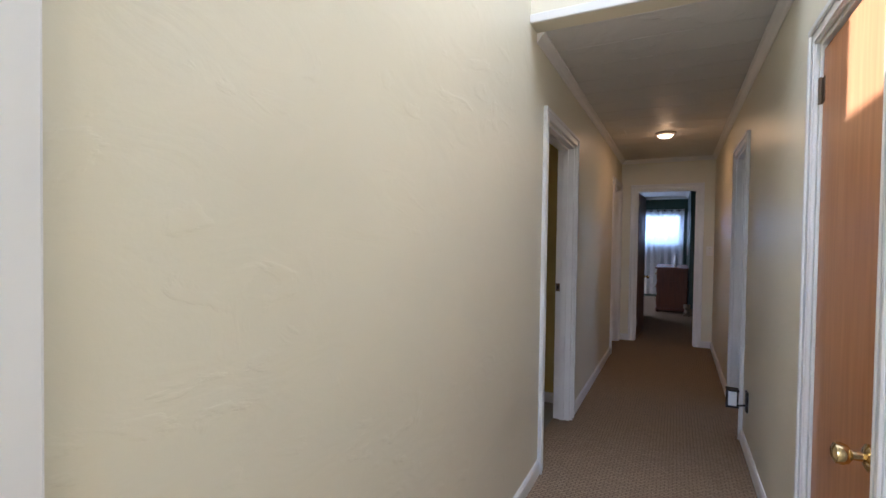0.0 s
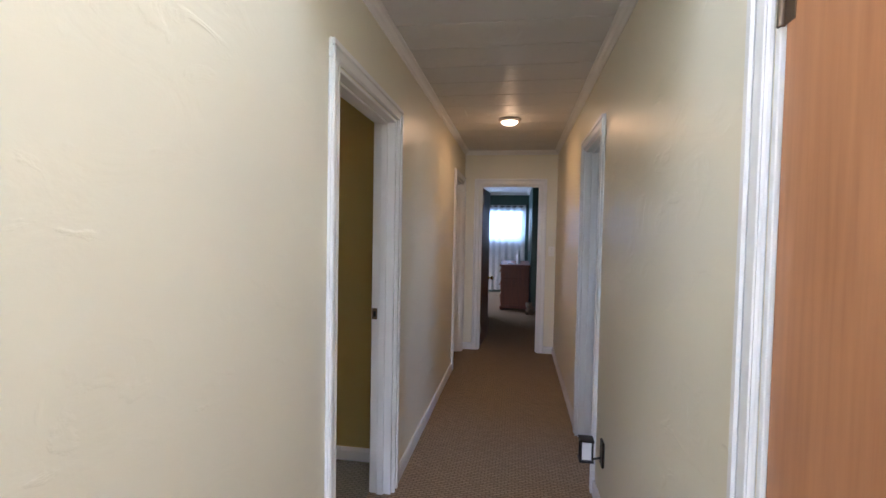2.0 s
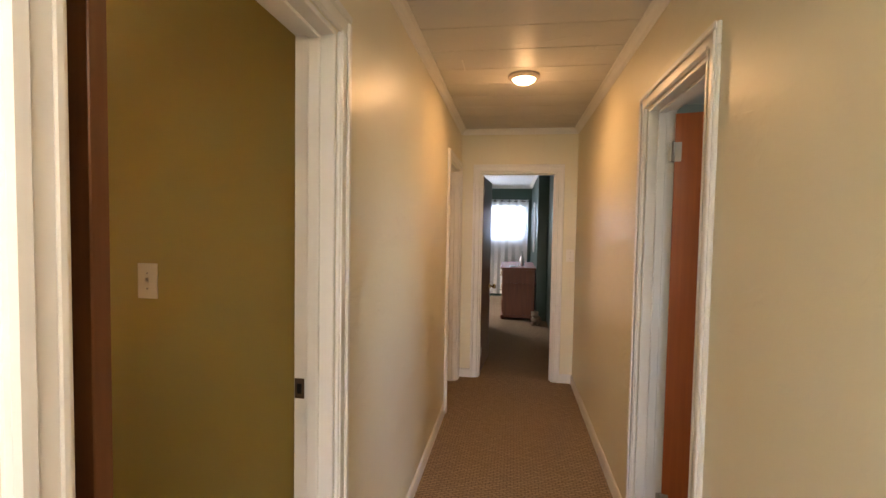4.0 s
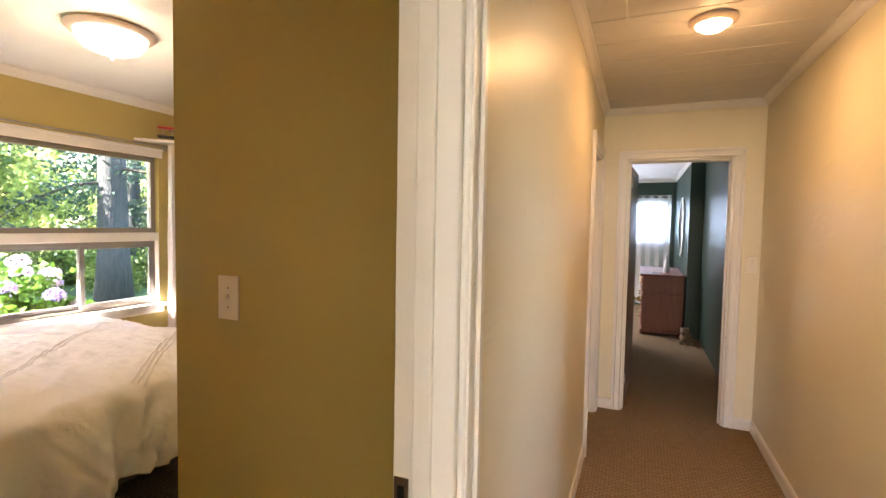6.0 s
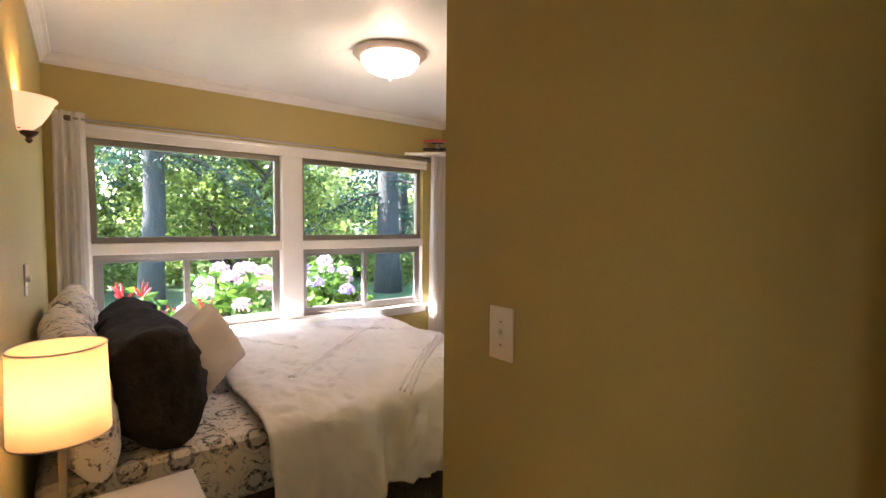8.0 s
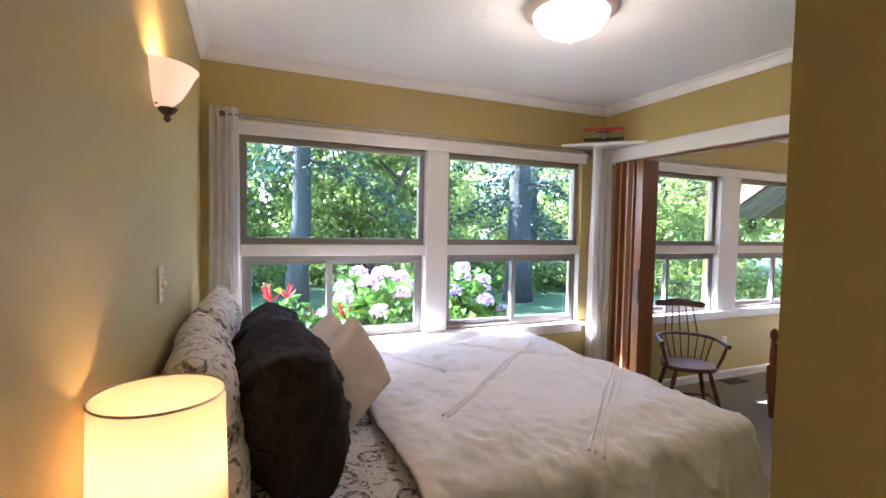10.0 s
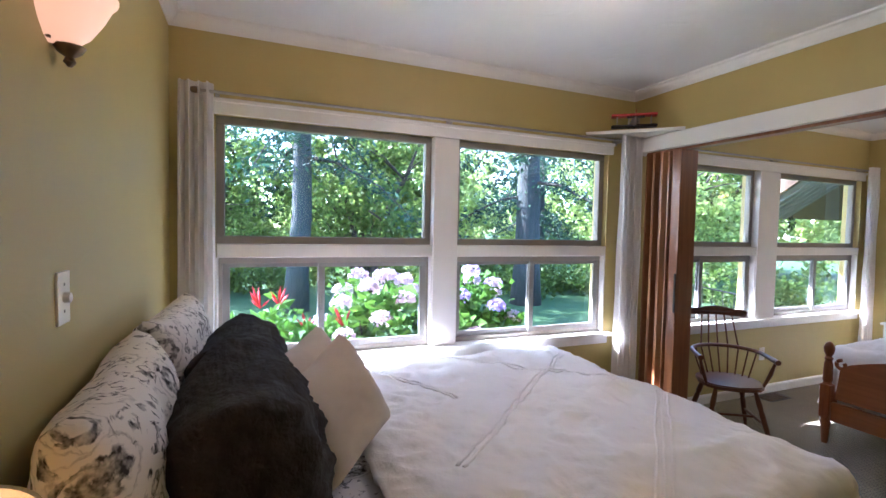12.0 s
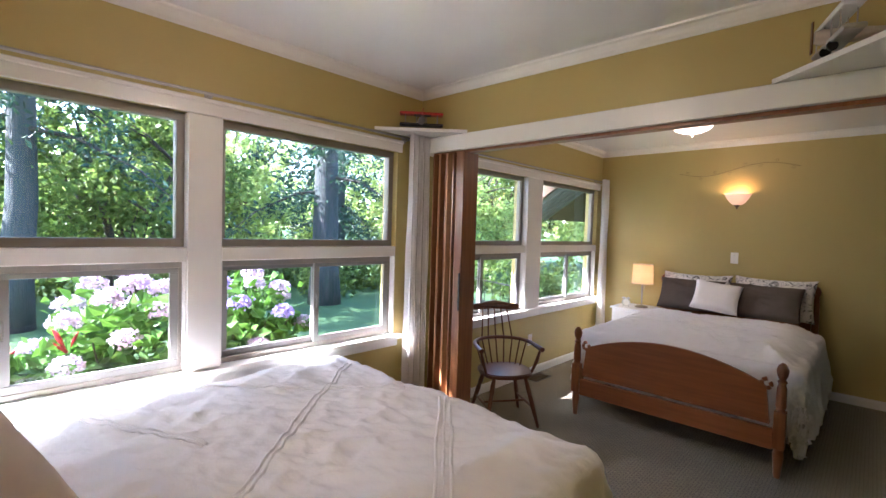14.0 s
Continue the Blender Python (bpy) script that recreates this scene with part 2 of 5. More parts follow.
M_ECRU = mat("ecru_linen", (0.60, 0.52, 0.45), 0.9, var=0.05, vscale=10, bump=0.4, bscale=260, bdist=0.0012, spec=0.15)
M_MAPLE = wood("reddish_maple", (0.26, 0.085, 0.026), (0.19, 0.058, 0.016), 0.3, "x")
M_MAPLEZ = wood("reddish_maple_upright", (0.27, 0.09, 0.027), (0.18, 0.055, 0.016), 0.3)
M_CHAIR = wood("dark_chair_wood", (0.14, 0.048, 0.018), (0.09, 0.03, 0.012), 0.28)
M_ACC = wood("accordion_walnut", (0.26, 0.105, 0.04), (0.17, 0.062, 0.022), 0.35)
M_ACCL = wood("accordion_light_edge", (0.46, 0.24, 0.10), (0.36, 0.17, 0.07), 0.4)
M_CHERRY = wood("cherry_dresser", (0.22, 0.055, 0.016), (0.15, 0.036, 0.011), 0.5)
M_PLASTIC = mat("ivory_plastic", (0.80, 0.76, 0.68), 0.35, var=0.02, bump=0)
M_WHITEP = mat("white_lacquer", (0.82, 0.81, 0.79), 0.3, var=0.02, bump=0.03)
M_SHADE = sheer("cream_lamp_shade", (0.80, 0.64, 0.42), 0.5)
M_LAMPG = glow("lit_frosted_glass", (1.0, 0.78, 0.55), 0.38)
M_SCONCEG = glow("lit_alabaster_glass", (1.0, 0.50, 0.26), 0.085, (0.85, 0.7, 0.55))
M_HALLG = glow("lit_hall_lens", (1.0, 0.74, 0.42), 1.3)
M_RIM = mat("antique_white_rim", (0.62, 0.52, 0.44), 0.4, 0.1)
M_RED = mat("red_painted_wood", (0.55, 0.03, 0.02), 0.4)
M_SILVER = mat("silver_tin", (0.6, 0.6, 0.6), 0.3, 0.9)
M_STONE = mat("mottled_brown_ceramic", (0.35, 0.24, 0.14), 0.6, color2=(0.12, 0.07, 0.04), vscale=25, bump=0.3, bscale=60)
M_VINE = mat("faded_stencil_paint", (0.33, 0.26, 0.09), 0.6, var=0.2, vscale=20)
M_ROOF = mat("brown_roof_boards", (0.16, 0.10, 0.065), 0.8, var=0.2, vscale=6)
M_SIDING = mat("grey_siding", (0.22, 0.23, 0.24), 0.8, var=0.1, vscale=4)
M_LAWN = mat("lawn", (0.05, 0.115, 0.03), 0.9, color2=(0.03, 0.075, 0.022), vscale=1.2, bump=0.6, bscale=90, bdist=0.02)
M_BARK = mat("grey_fir_bark", (0.06, 0.055, 0.058), 0.9, color2=(0.025, 0.043, 0.04), vscale=3, stretch=(6, 6, 1.2), bump=1.0, bscale=7, bdist=0.03)
M_LIMB = mat("dark_limb_bark", (0.06, 0.05, 0.04), 0.9, var=0.2, vscale=6)
M_FIR = leafy("fir_needles", (0.035, 0.085, 0.045), (0.02, 0.05, 0.03), 0.2)
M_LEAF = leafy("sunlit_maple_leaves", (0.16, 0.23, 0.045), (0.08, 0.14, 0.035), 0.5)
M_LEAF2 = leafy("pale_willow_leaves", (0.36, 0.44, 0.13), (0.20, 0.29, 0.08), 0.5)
M_HYDL = leafy("hydrangea_leaves", (0.12, 0.26, 0.035), (0.07, 0.17, 0.025), 0.35, 0.25)
M_PINKW = leafy("white_pink_petals", (0.66, 0.50, 0.62), (0.58, 0.50, 0.70), 0.3, 0.15)
M_LILAC = leafy("violet_petals", (0.34, 0.28, 0.66), (0.48, 0.36, 0.70), 0.3, 0.2)
M_REDF = leafy("red_petals", (0.60, 0.035, 0.05), (0.5, 0.05, 0.08), 0.3, 0.2)


# ---------------------------------------------------------------- mesh helpers
def box(bm, x0, x1, y0, y1, z0, z1, bev=0.0, seg=1):
    r = bmesh.ops.create_cube(bm, size=1.0, matrix=Matrix.Translation(((x0 + x1) / 2, (y0 + y1) / 2, (z0 + z1) / 2)) @ Matrix.Diagonal((abs(x1 - x0), abs(y1 - y0), abs(z1 - z0), 1)))
    if bev:
        ed = list({e for v in r["verts"] for e in v.link_edges})
        bmesh.ops.bevel(bm, geom=ed, offset=bev, segments=seg, affect="EDGES", profile=0.7)
    return bm


def bx(*a, **k):
    return box(bmesh.new(), *a, **k)


def tube(bm, pts, rad, seg=8, cap=True):
    """A round bar along pts with a radius, or one for each point."""
    pts = [Vector(p) for p in pts]
    rads = rad if hasattr(rad, "__len__") else [rad] * len(pts)
    rings = []
    for i, p in enumerate(pts):
        d = (pts[min(i + 1, len(pts) - 1)] - pts[max(i - 1, 0)]).normalized()
        a = d.cross(Vector((0.31, 0.17, 0.93)) if abs(d.z) < 0.9 else Vector((1, 0, 0))).normalized()
        b = d.cross(a)
        rings.append([bm.verts.new(p + rads[i] * (math.cos(t) * a + math.sin(t) * b)) for t in (2 * math.pi * k / seg for k in range(seg))])
    for r0, r1 in zip(rings, rings[1:]):
        for k in range(seg):
            bm.faces.new((r0[k], r0[(k + 1) % seg], r1[(k + 1) % seg], r1[k]))
    if cap:
        bm.faces.new(rings[0])
        bm.faces.new(rings[-1])
    return bm


def lathe(bm, prof, c=(0, 0, 0), seg=24, cap=True, axis=None):
    """A turned shape: prof is a list of (radius, height)."""
    q = Vector(axis).to_track_quat("Z", "Y") if axis else None
    rings = []
    for r, h in prof:
        row = []
        for k in range(seg):
            v = Vector((r * math.cos(2 * math.pi * k / seg), r * math.sin(2 * math.pi * k / seg), h))
            row.append(bm.verts.new(Vector(c) + (q @ v if q else v)))
        rings.append(row)
    for r0, r1 in zip(rings, rings[1:]):
        for k in range(seg):
            bm.faces.new((r0[k], r0[(k + 1) % seg], r1[(k + 1) % seg], r1[k]))
    if cap:
        bm.faces.new(rings[0])
        bm.faces.new(rings[-1])
    return bm


def prism(bm, outline, y0, y1, plane="xz"):
    """An outline, counter-clockwise, extruded along the third axis."""
    def at(u, v, w):
        return {"xz": (u, w, v), "yz": (w, u, v), "xy": (u, v, w)}[plane]
    a = [bm.verts.new(at(u, v, y0)) for u, v in outline]
    b = [bm.verts.new(at(u, v, y1)) for u, v in outline]
    bm.faces.new(a)
    bm.faces.new(b)
    n = len(a)
    for i in range(n):
        bm.faces.new((a[i], a[(i + 1) % n], b[(i + 1) % n], b[i]))
    return bm


def mesh_ob(name, bm, material, smooth=False):
    bmesh.ops.recalc_face_normals(bm, faces=bm.faces)
    me = bpy.data.meshes.new(name)
    bm.to_mesh(me)
    bm.free()
    me.materials.append(material)
    if smooth:
        me.polygons.foreach_set("use_smooth", [True] * len(me.polygons))
        if smooth != "all":
            me.set_sharp_from_angle(angle=radians(40))
    return new(name, me)


def part(name, bm, material, parent, label="", smooth=False):
    ob = mesh_ob(name, bm, material, smooth)
    ob.parent = parent
    ob.matrix_parent_inverse = Matrix.Translation(parent.location).inverted()
    if label:
        ob["label"] = label
    return ob


def thing(name, at, label, category, group="", kind=""):
    e = new(name)
    e.location = at
    e.matrix_world = Matrix.Translation(at)
    e.empty_display_size = 0.1
    return tagged(e, label, category, group, kind)


def single(name, bm, material, label, category, group="", kind="", smooth=False):
    return tagged(mesh_ob(name, bm, material, smooth), label, category, group, kind)


def structure(name, bm, material, label="", smooth=False):
    return tagged(mesh_ob(name, bm, material, smooth), label, name.rstrip("_0123456789").split("_")[0], kind="structure")


def holed(bm, axis, c0, c1, a0, a1, z0, z1, holes=()):
    """A wall between c0 and c1 of the fixed axis, from a0 to a1 along the other, with holes (a, b, low, high)."""
    def put(a, b, lo, hi):
        if b - a > 1e-4 and hi - lo > 1e-4:
            box(bm, *((c0, c1, a, b) if axis == "x" else (a, b, c0, c1)), lo, hi)
    p = a0
    for a, b, lo, hi in sorted(holes):
        put(p, a, z0, z1)
        put(a, b, z0, lo)
        put(a, b, hi, z1)
        p = b
    put(p, a1, z0, z1)
    return bm


# ---------------------------------------------------------------- structure
L, R, T = -0.48, 0.628, 0.12           # hall faces, wall thickness
HC, BC, FC = 2.434, 2.55, 4.1          # ceilings: hall, bedrooms, foyer
END = 7.117
WX, HEAD, DIV, ROOM2 = -4.32, 3.175, 6.30, 9.52
SWY, SWX = 4.185, -1.60
DH = 2.03

structure("floor", bx(-1.9, 2.9, -2.6, 13.2, -0.12, 0.0), M_CARPET, "beige woven loop-pile carpet")
structure("floor_2", bx(-4.6, L - T, 3.0, 9.6, -0.11, 0.004), M_CARPET2, "sage beige loop carpet in the bedrooms")

# hall and foyer
structure("wall_hall_west", holed(bmesh.new(), "x", L - T, L, -2.4, END + T, 0, FC, [(-0.35, 0.60, 0.0, 3.9), (3.05, 3.88, 0, DH), (6.24, 6.98, 0, DH)]), M_CREAM, "cream hand-trowelled plaster wall")
structure("wall_hall_east", holed(bmesh.new(), "x", R, R + T, -2.4, END, 0, FC, [(1.79, 2.41, 0, DH), (4.15, 4.83, 0, DH)]), M_CREAM, "cream hand-trowelled plaster wall")
structure("wall_hall_end", holed(bmesh.new(), "y", END, END + T, L, R, 0, 2.6, [(-0.29, 0.44, 0, DH)]), M_CREAM, "cream plaster wall at the hall's end")
structure("wall_hall_header", bx(L, R, 2.70, 2.82, HC, FC), M_CREAM, "cream wall above the hall ceiling")
# window hole in this unseen wall is added for the foyer fill
structure("wall_foyer_south", holed(bmesh.new(), "y", -2.52, -2.4, L - T, R + T, 0, FC, [(-0.40, 0.55, 0.3, 3.2)]), M_CREAM)
structure("ceiling_foyer", bx(L - T, R + T, -2.52, 2.82, FC, FC + 0.1), M_CEIL)

# hall ceiling: long embossed tiles with open joints
bm = bmesh.new()
box(bm, L, R, 2.82, END, HC + 0.006, HC + 0.1)
yy = 2.824
while yy < END - 0.01:
    y2 = min(yy + 0.288, END - 0.002)
    box(bm, L + 0.002, R - 0.002, yy, y2 - 0.007, HC, HC + 0.0062, 0.002)
    yy += 0.288
structure("ceiling_hall", bm, M_TILE, "embossed grey-white ceiling tiles")


def crown(name, runs, z, size, material=M_TRIM, bead=True):
    """Ceiling moulding along straight runs (x0, y0, x1, y1, nx, ny), with its face towards n."""
    bm = bmesh.new()
    prof = [(0, -size), (0.10 * size, -size), (0.16 * size, -0.86 * size), (0.30 * size, -0.72 * size), (0.42 * size, -0.45 * size), (0.62 * size, -0.24 * size), (0.86 * size, -0.16 * size), (0.90 * size, 0), (0, 0)]
    for x0, y0, x1, y1, nx, ny in runs:
        a = [bm.verts.new((x0 + nx * u, y0 + ny * u, z + v)) for u, v in prof]
        b = [bm.verts.new((x1 + nx * u, y1 + ny * u, z + v)) for u, v in prof]
        for i in range(len(prof)):
            j = (i + 1) % len(prof)
            bm.faces.new((a[i], a[j], b[j], b[i]))
        bm.faces.new(a)
        bm.faces.new(b)
    return structure(name, bm, material, "white painted crown moulding")


crown("trim_hall_crown", [(L, 2.82, L, END, 1, 0), (R, 2.82, R, END, -1, 0), (L, END, R, END, 0, -1)], HC, 0.05)
structure("trim_hall_header", bx(L, R, 2.685, 2.70, HC - 0.005, HC + 0.04, 0.004), M_TRIM, "white strip along the lowered ceiling's edge")


def baseboard(name, runs, h=0.085, t=0.014):
    bm = bmesh.new()
    for x0, y0, x1, y1, nx, ny in runs:
        prof = [(0, 0), (t, 0), (t, h * 0.78), (t * 0.75, h * 0.9), (t * 0.35, h), (0, h)]
        a = [bm.verts.new((x0 + nx * u, y0 + ny * u, v)) for u, v in prof]
        b = [bm.verts.new((x1 + nx * u, y1 + ny * u, v)) for u, v in prof]
        for i in range(len(prof)):
            j = (i + 1) % len(prof)
            bm.faces.new((a[i], a[j], b[j], b[i]))
        bm.faces.new(a)
        bm.faces.new(b)
    return structure(name, bm, M_TRIM, "white painted baseboard")


CW = 0.068                                 # casing width
baseboard("baseboard_hall", [
    (L, 0.685, L, 3.05 - CW, 1, 0), (L, 3.88 + CW, L, 6.24 - CW, 1, 0), (L, 6.98 + CW, L, END, 1, 0),
    (R, 2.41 + CW, R, 4.15 - CW, -1, 0), (R, 4.83 + CW, R, END, -1, 0), (R, -2.3, R, 1.79 - CW, -1, 0),
    (L, END, -0.29 - CW, END, 0, -1), (0.44 + CW, END, R, END, 0, -1)])


def casing(name, axis, face, n, a0, a1, h, depth=T, w=CW):
    """Moulded door trim round an opening on the face, mitred by eye, with the jamb boards and stop behind it."""
    bm = bmesh.new()

    def put(a, b, z0, z1, u0, u1, bev=0.004):
        lo, hi = sorted((face + n * u0, face + n * u1))
        box(bm, *((lo, hi, a, b) if axis == "x" else (a, b, lo, hi)), z0, z1, bev)
    for s, e in ((a0 - w, a0), (a1, a1 + w)):
        put(s, e, 0, h + (0.0), 0, 0.014)
        inner = e if s < a0 else s
        d = -1 if s < a0 else 1
        q = sorted((inner + d * w, inner + d * w * 0.62))
        put(q[0], q[1], 0, h + w * 0.62, 0.0135, 0.024, 0.005)
        q = sorted((inner + d * 0.004, inner + d * 0.016))
        put(q[0], q[1], 0, h + 0.004, 0.0135, 0.019, 0.002)
    put(a0 - w, a1 + w, h, h + w, 0, 0.0145)
    put(a0 - w, a1 + w, h + w * 0.62, h + w, 0.0135, 0.024, 0.005)
    put(a0 - 0.004, a1 + 0.004, h + 0.004, h + 0.016, 0.0135, 0.019, 0.002)
    j = 0.016
    put(a0, a0 + j, 0, h, -depth + 0.001, 0.001, 0.002)
    put(a1 - j, a1, 0, h, -depth + 0.001, 0.001, 0.002)
    put(a0 + j, a1 - j, h - j, h, -depth + 0.001, 0.001, 0.002)
    st = (-0.075, -0.040)
    put(a0 + j, a0 + j + 0.011, 0, h - j, *st, 0.002)
    put(a1 - j - 0.011, a1 - j, 0, h - j, *st, 0.002)
    put(a0 + j + 0.011, a1 - j - 0.011, h - j - 0.011, h - j, *st, 0.002)
    return structure(name, bm, M_TRIM, "white painted door casing and jamb")


casing("trim_bedroom_door", "x", L, 1, 3.05, 3.88, DH)
casing("trim_far_west_door", "x", L, 1, 6.24, 6.98, DH)
casing("trim_closet_door", "x", R, -1, 1.79, 2.41, DH)
casing("trim_bathroom_door", "x", R, -1, 4.15, 4.83, DH)
casing("trim_end_door", "y", END, -1, -0.29, 0.44, DH)

# foyer side entry: tall white frame; added panel and gap shape the sun patch
bm = bmesh.new()
box(bm, L, L + 0.02, 0.60, 0.68, 0, 4.0, 0.004)
box(bm, L, L + 0.02, -0.43, -0.35, 0, 4.0, 0.004)
box(bm, L - T, L, 0.585, 0.60, 0, 3.9, 0.002)
structure("trim_entry", bm, M_TRIM, "tall white entry trim")
structure("door_entry", bx(L - 0.09, L - 0.045, -0.35, 0.585, 0.0, 3.27, 0.004), M_WHITEP, "unseen white entry panel added to shape the sun patch")


# doors
def slab_door(name, m, label, width, material, hinge_z=(0.22, 1.86), thick=0.035, h=2.0, knob=True, knob_m=M_BRASS, knob_z=0.82, hinge_m=M_BRONZE, flip=1):
    """A flush door in its own frame: hinges at x=0, the leaf along +x, the seen face towards -y."""
    d = thing(name, (0, 0, 0), label, "door", kind="structure")
    part("leaf", bx(0.002, width, 0, thick, 0.008, h, 0.002), material, d)
    if knob:
        for s in (-1, 1):
            y = 0 if s < 0 else thick
            rose = part("rosette", lathe(bmesh.new(), [(0.033, 0), (0.033, 0.006), (0.022, 0.012), (0.012, 0.014)], (width - 0.065, y, knob_z), 24, axis=(0, s, 0)), knob_m, d, smooth=True)
            part("door_knob", lathe(bmesh.new(), [(0.011, 0.012), (0.011, 0.034), (0.022, 0.042), (0.027, 0.054), (0.025, 0.068), (0.014, 0.074)], (width - 0.065, y, knob_z), 24, axis=(0, s, 0)), knob_m, d, "polished brass knob", smooth=True)
    for z in hinge_z:
        b = lathe(bmesh.new(), [(0.006, 0), (0.0075, 0.002), (0.0065, 0.004), (0.0065, 0.086), (0.0075, 0.088), (0.004, 0.092)], (-0.004, -0.006, z - 0.045), 10)
        box(b, -0.004, 0.030, -0.002, 0.0, z - 0.043, z + 0.043)
        box(b, -0.022, -0.006, -0.003, -0.001, z - 0.043, z + 0.043)
        part("hinge", b, hinge_m, d, smooth=True)
    d.matrix_basis = m
    return d


slab_door("door_1", pose(R + 0.006, 2.392, 0, 0, 0, -90), "closed flush birch-veneer closet door with brass knob", 0.585, M_DOOR)
slab_door("door_2", pose(-0.605, 3.214, 0, 0, 0, 180) @ Matrix.Diagonal((1, -1, 1, 1)), "dark glossy brown bedroom door standing open", 0.735, M_DOORDARK)
slab_door("door_3", pose(R + T - 0.01, 4.805, 0, 0, 0, -15), "red-brown bathroom door standing open", 0.66, M_DOORRED, hinge_m=M_STEEL, hinge_z=(0.22, 1.83))
slab_door("door_4", pose(-0.262, END + T + 0.01, 0, 0, 0, 86), "brown bedroom door standing open", 0.70, M_DOORDARK, hinge_m=M_STEEL)
structure("door_5", bx(L - T + 0.006, L - 0.078, 6.258, 6.962, 0.01, DH - 0.018, 0.002), M_WHITEP, "closed white door")

# latch strike on the bedroom jamb
st = thing("strike_plate", (L - T + 0.02, 3.862, 0.99), "worn brass strike plate on the white jamb", "strike plate")
b = bmesh.new()
box(b, L - T + 0.004, L - T + 0.034, 3.8615, 3.864, 0.96, 1.02, 0.001)
part("plate", b, M_BRONZE, st)
# solid black block on the plate stands for the hole's shaded inside
part("latch_hole_dark", bx(L - T + 0.012, L - T + 0.026, 3.8605, 3.8616, 0.975, 1.005), M_BLACK, st)

# bedrooms
structure("wall_head", bx(WX, L - T, HEAD - 0.3, HEAD, 0, BC), M_OLIVE, "olive painted wall behind the bed")
structure("wall_switch", bx(SWX, L - T, SWY, SWY + 0.1, 0, BC), M_OLIVE, "olive painted wall beside the bedroom door")
structure("wall_closet", bx(SWX, SWX + 0.1, SWY + 0.1, DIV, 0, BC), M_OLIVE, "olive painted wall")
structure("wall_room_end", bx(WX, L - T, ROOM2, ROOM2 + T, 0, BC), M_OLIVE, "olive painted wall with a faded stencil")
structure("wall_second_room", bx(SWX + 0.1, L - T, DIV, DIV + 0.1, 0, 2.19), M_OLIVE, "olive painted wall")
structure("wall_entry_inner", holed(bmesh.new(), "x", L - T - 0.004, L - T, HEAD, SWY, 0, BC, [(3.05, 3.88, 0, DH)]), M_OLIVE, "olive painted wall")
structure("wall_divider_header", bx(WX, L - T, DIV, DIV + 0.11, 2.19, BC), M_OLIVE, "olive header above the folding partition")
structure("ceiling_bedrooms", bx(WX - 0.2, L - T, HEAD - T, ROOM2 + T, BC, BC + 0.1), M_CEIL, "white textured bedroom ceiling")
bm = bmesh.new()
box(bm, WX, SWX, DIV - 0.016, DIV + 0.126, 2.078, 2.188, 0.004)
structure("trim_divider_beam", bm, M_TRIM, "white painted beam over the partition opening")
structure("trim_partition_track", bx(-4.2, SWX, DIV + 0.02, DIV + 0.09, 2.060, 2.078), M_ACC, "brown track under the beam")
crown("trim_bedroom_crown", [(WX, HEAD, WX, DIV, 1, 0), (WX, HEAD, L - T, HEAD, 0, 1), (WX, DIV, SWX, DIV, 0, -1), (WX, DIV + 0.11, WX, ROOM2, 1, 0), (WX, ROOM2, L - T, ROOM2, 0, -1)], BC, 0.065)
baseboard("baseboard_bedrooms", [(WX, HEAD, WX, ROOM2, 1, 0), (WX, HEAD, -1.4, HEAD, 0, 1), (L - T, SWY, SWX, SWY, 0, -1), (WX, ROOM2, L - T, ROOM2, 0, -1)])

# window wall
WINS = [(3.39, 4.646, 0.45), (4.808, 6.06, 0.5), (6.55, 7.80, 0.49), (8.07, 9.41, 0.53)]
WZ0, WZ1, RAIL0, RAIL1 = 0.715, 2.065, 1.295, 1.372
structure("wall_west", holed(bmesh.new(), "x", WX - 0.16, WX, HEAD - T, ROOM2 + T, -0.4, BC + 0.1, [(a, b, WZ0, WZ1) for a, b, c in WINS]), M_OLIVE, "olive wall with a band of windows")


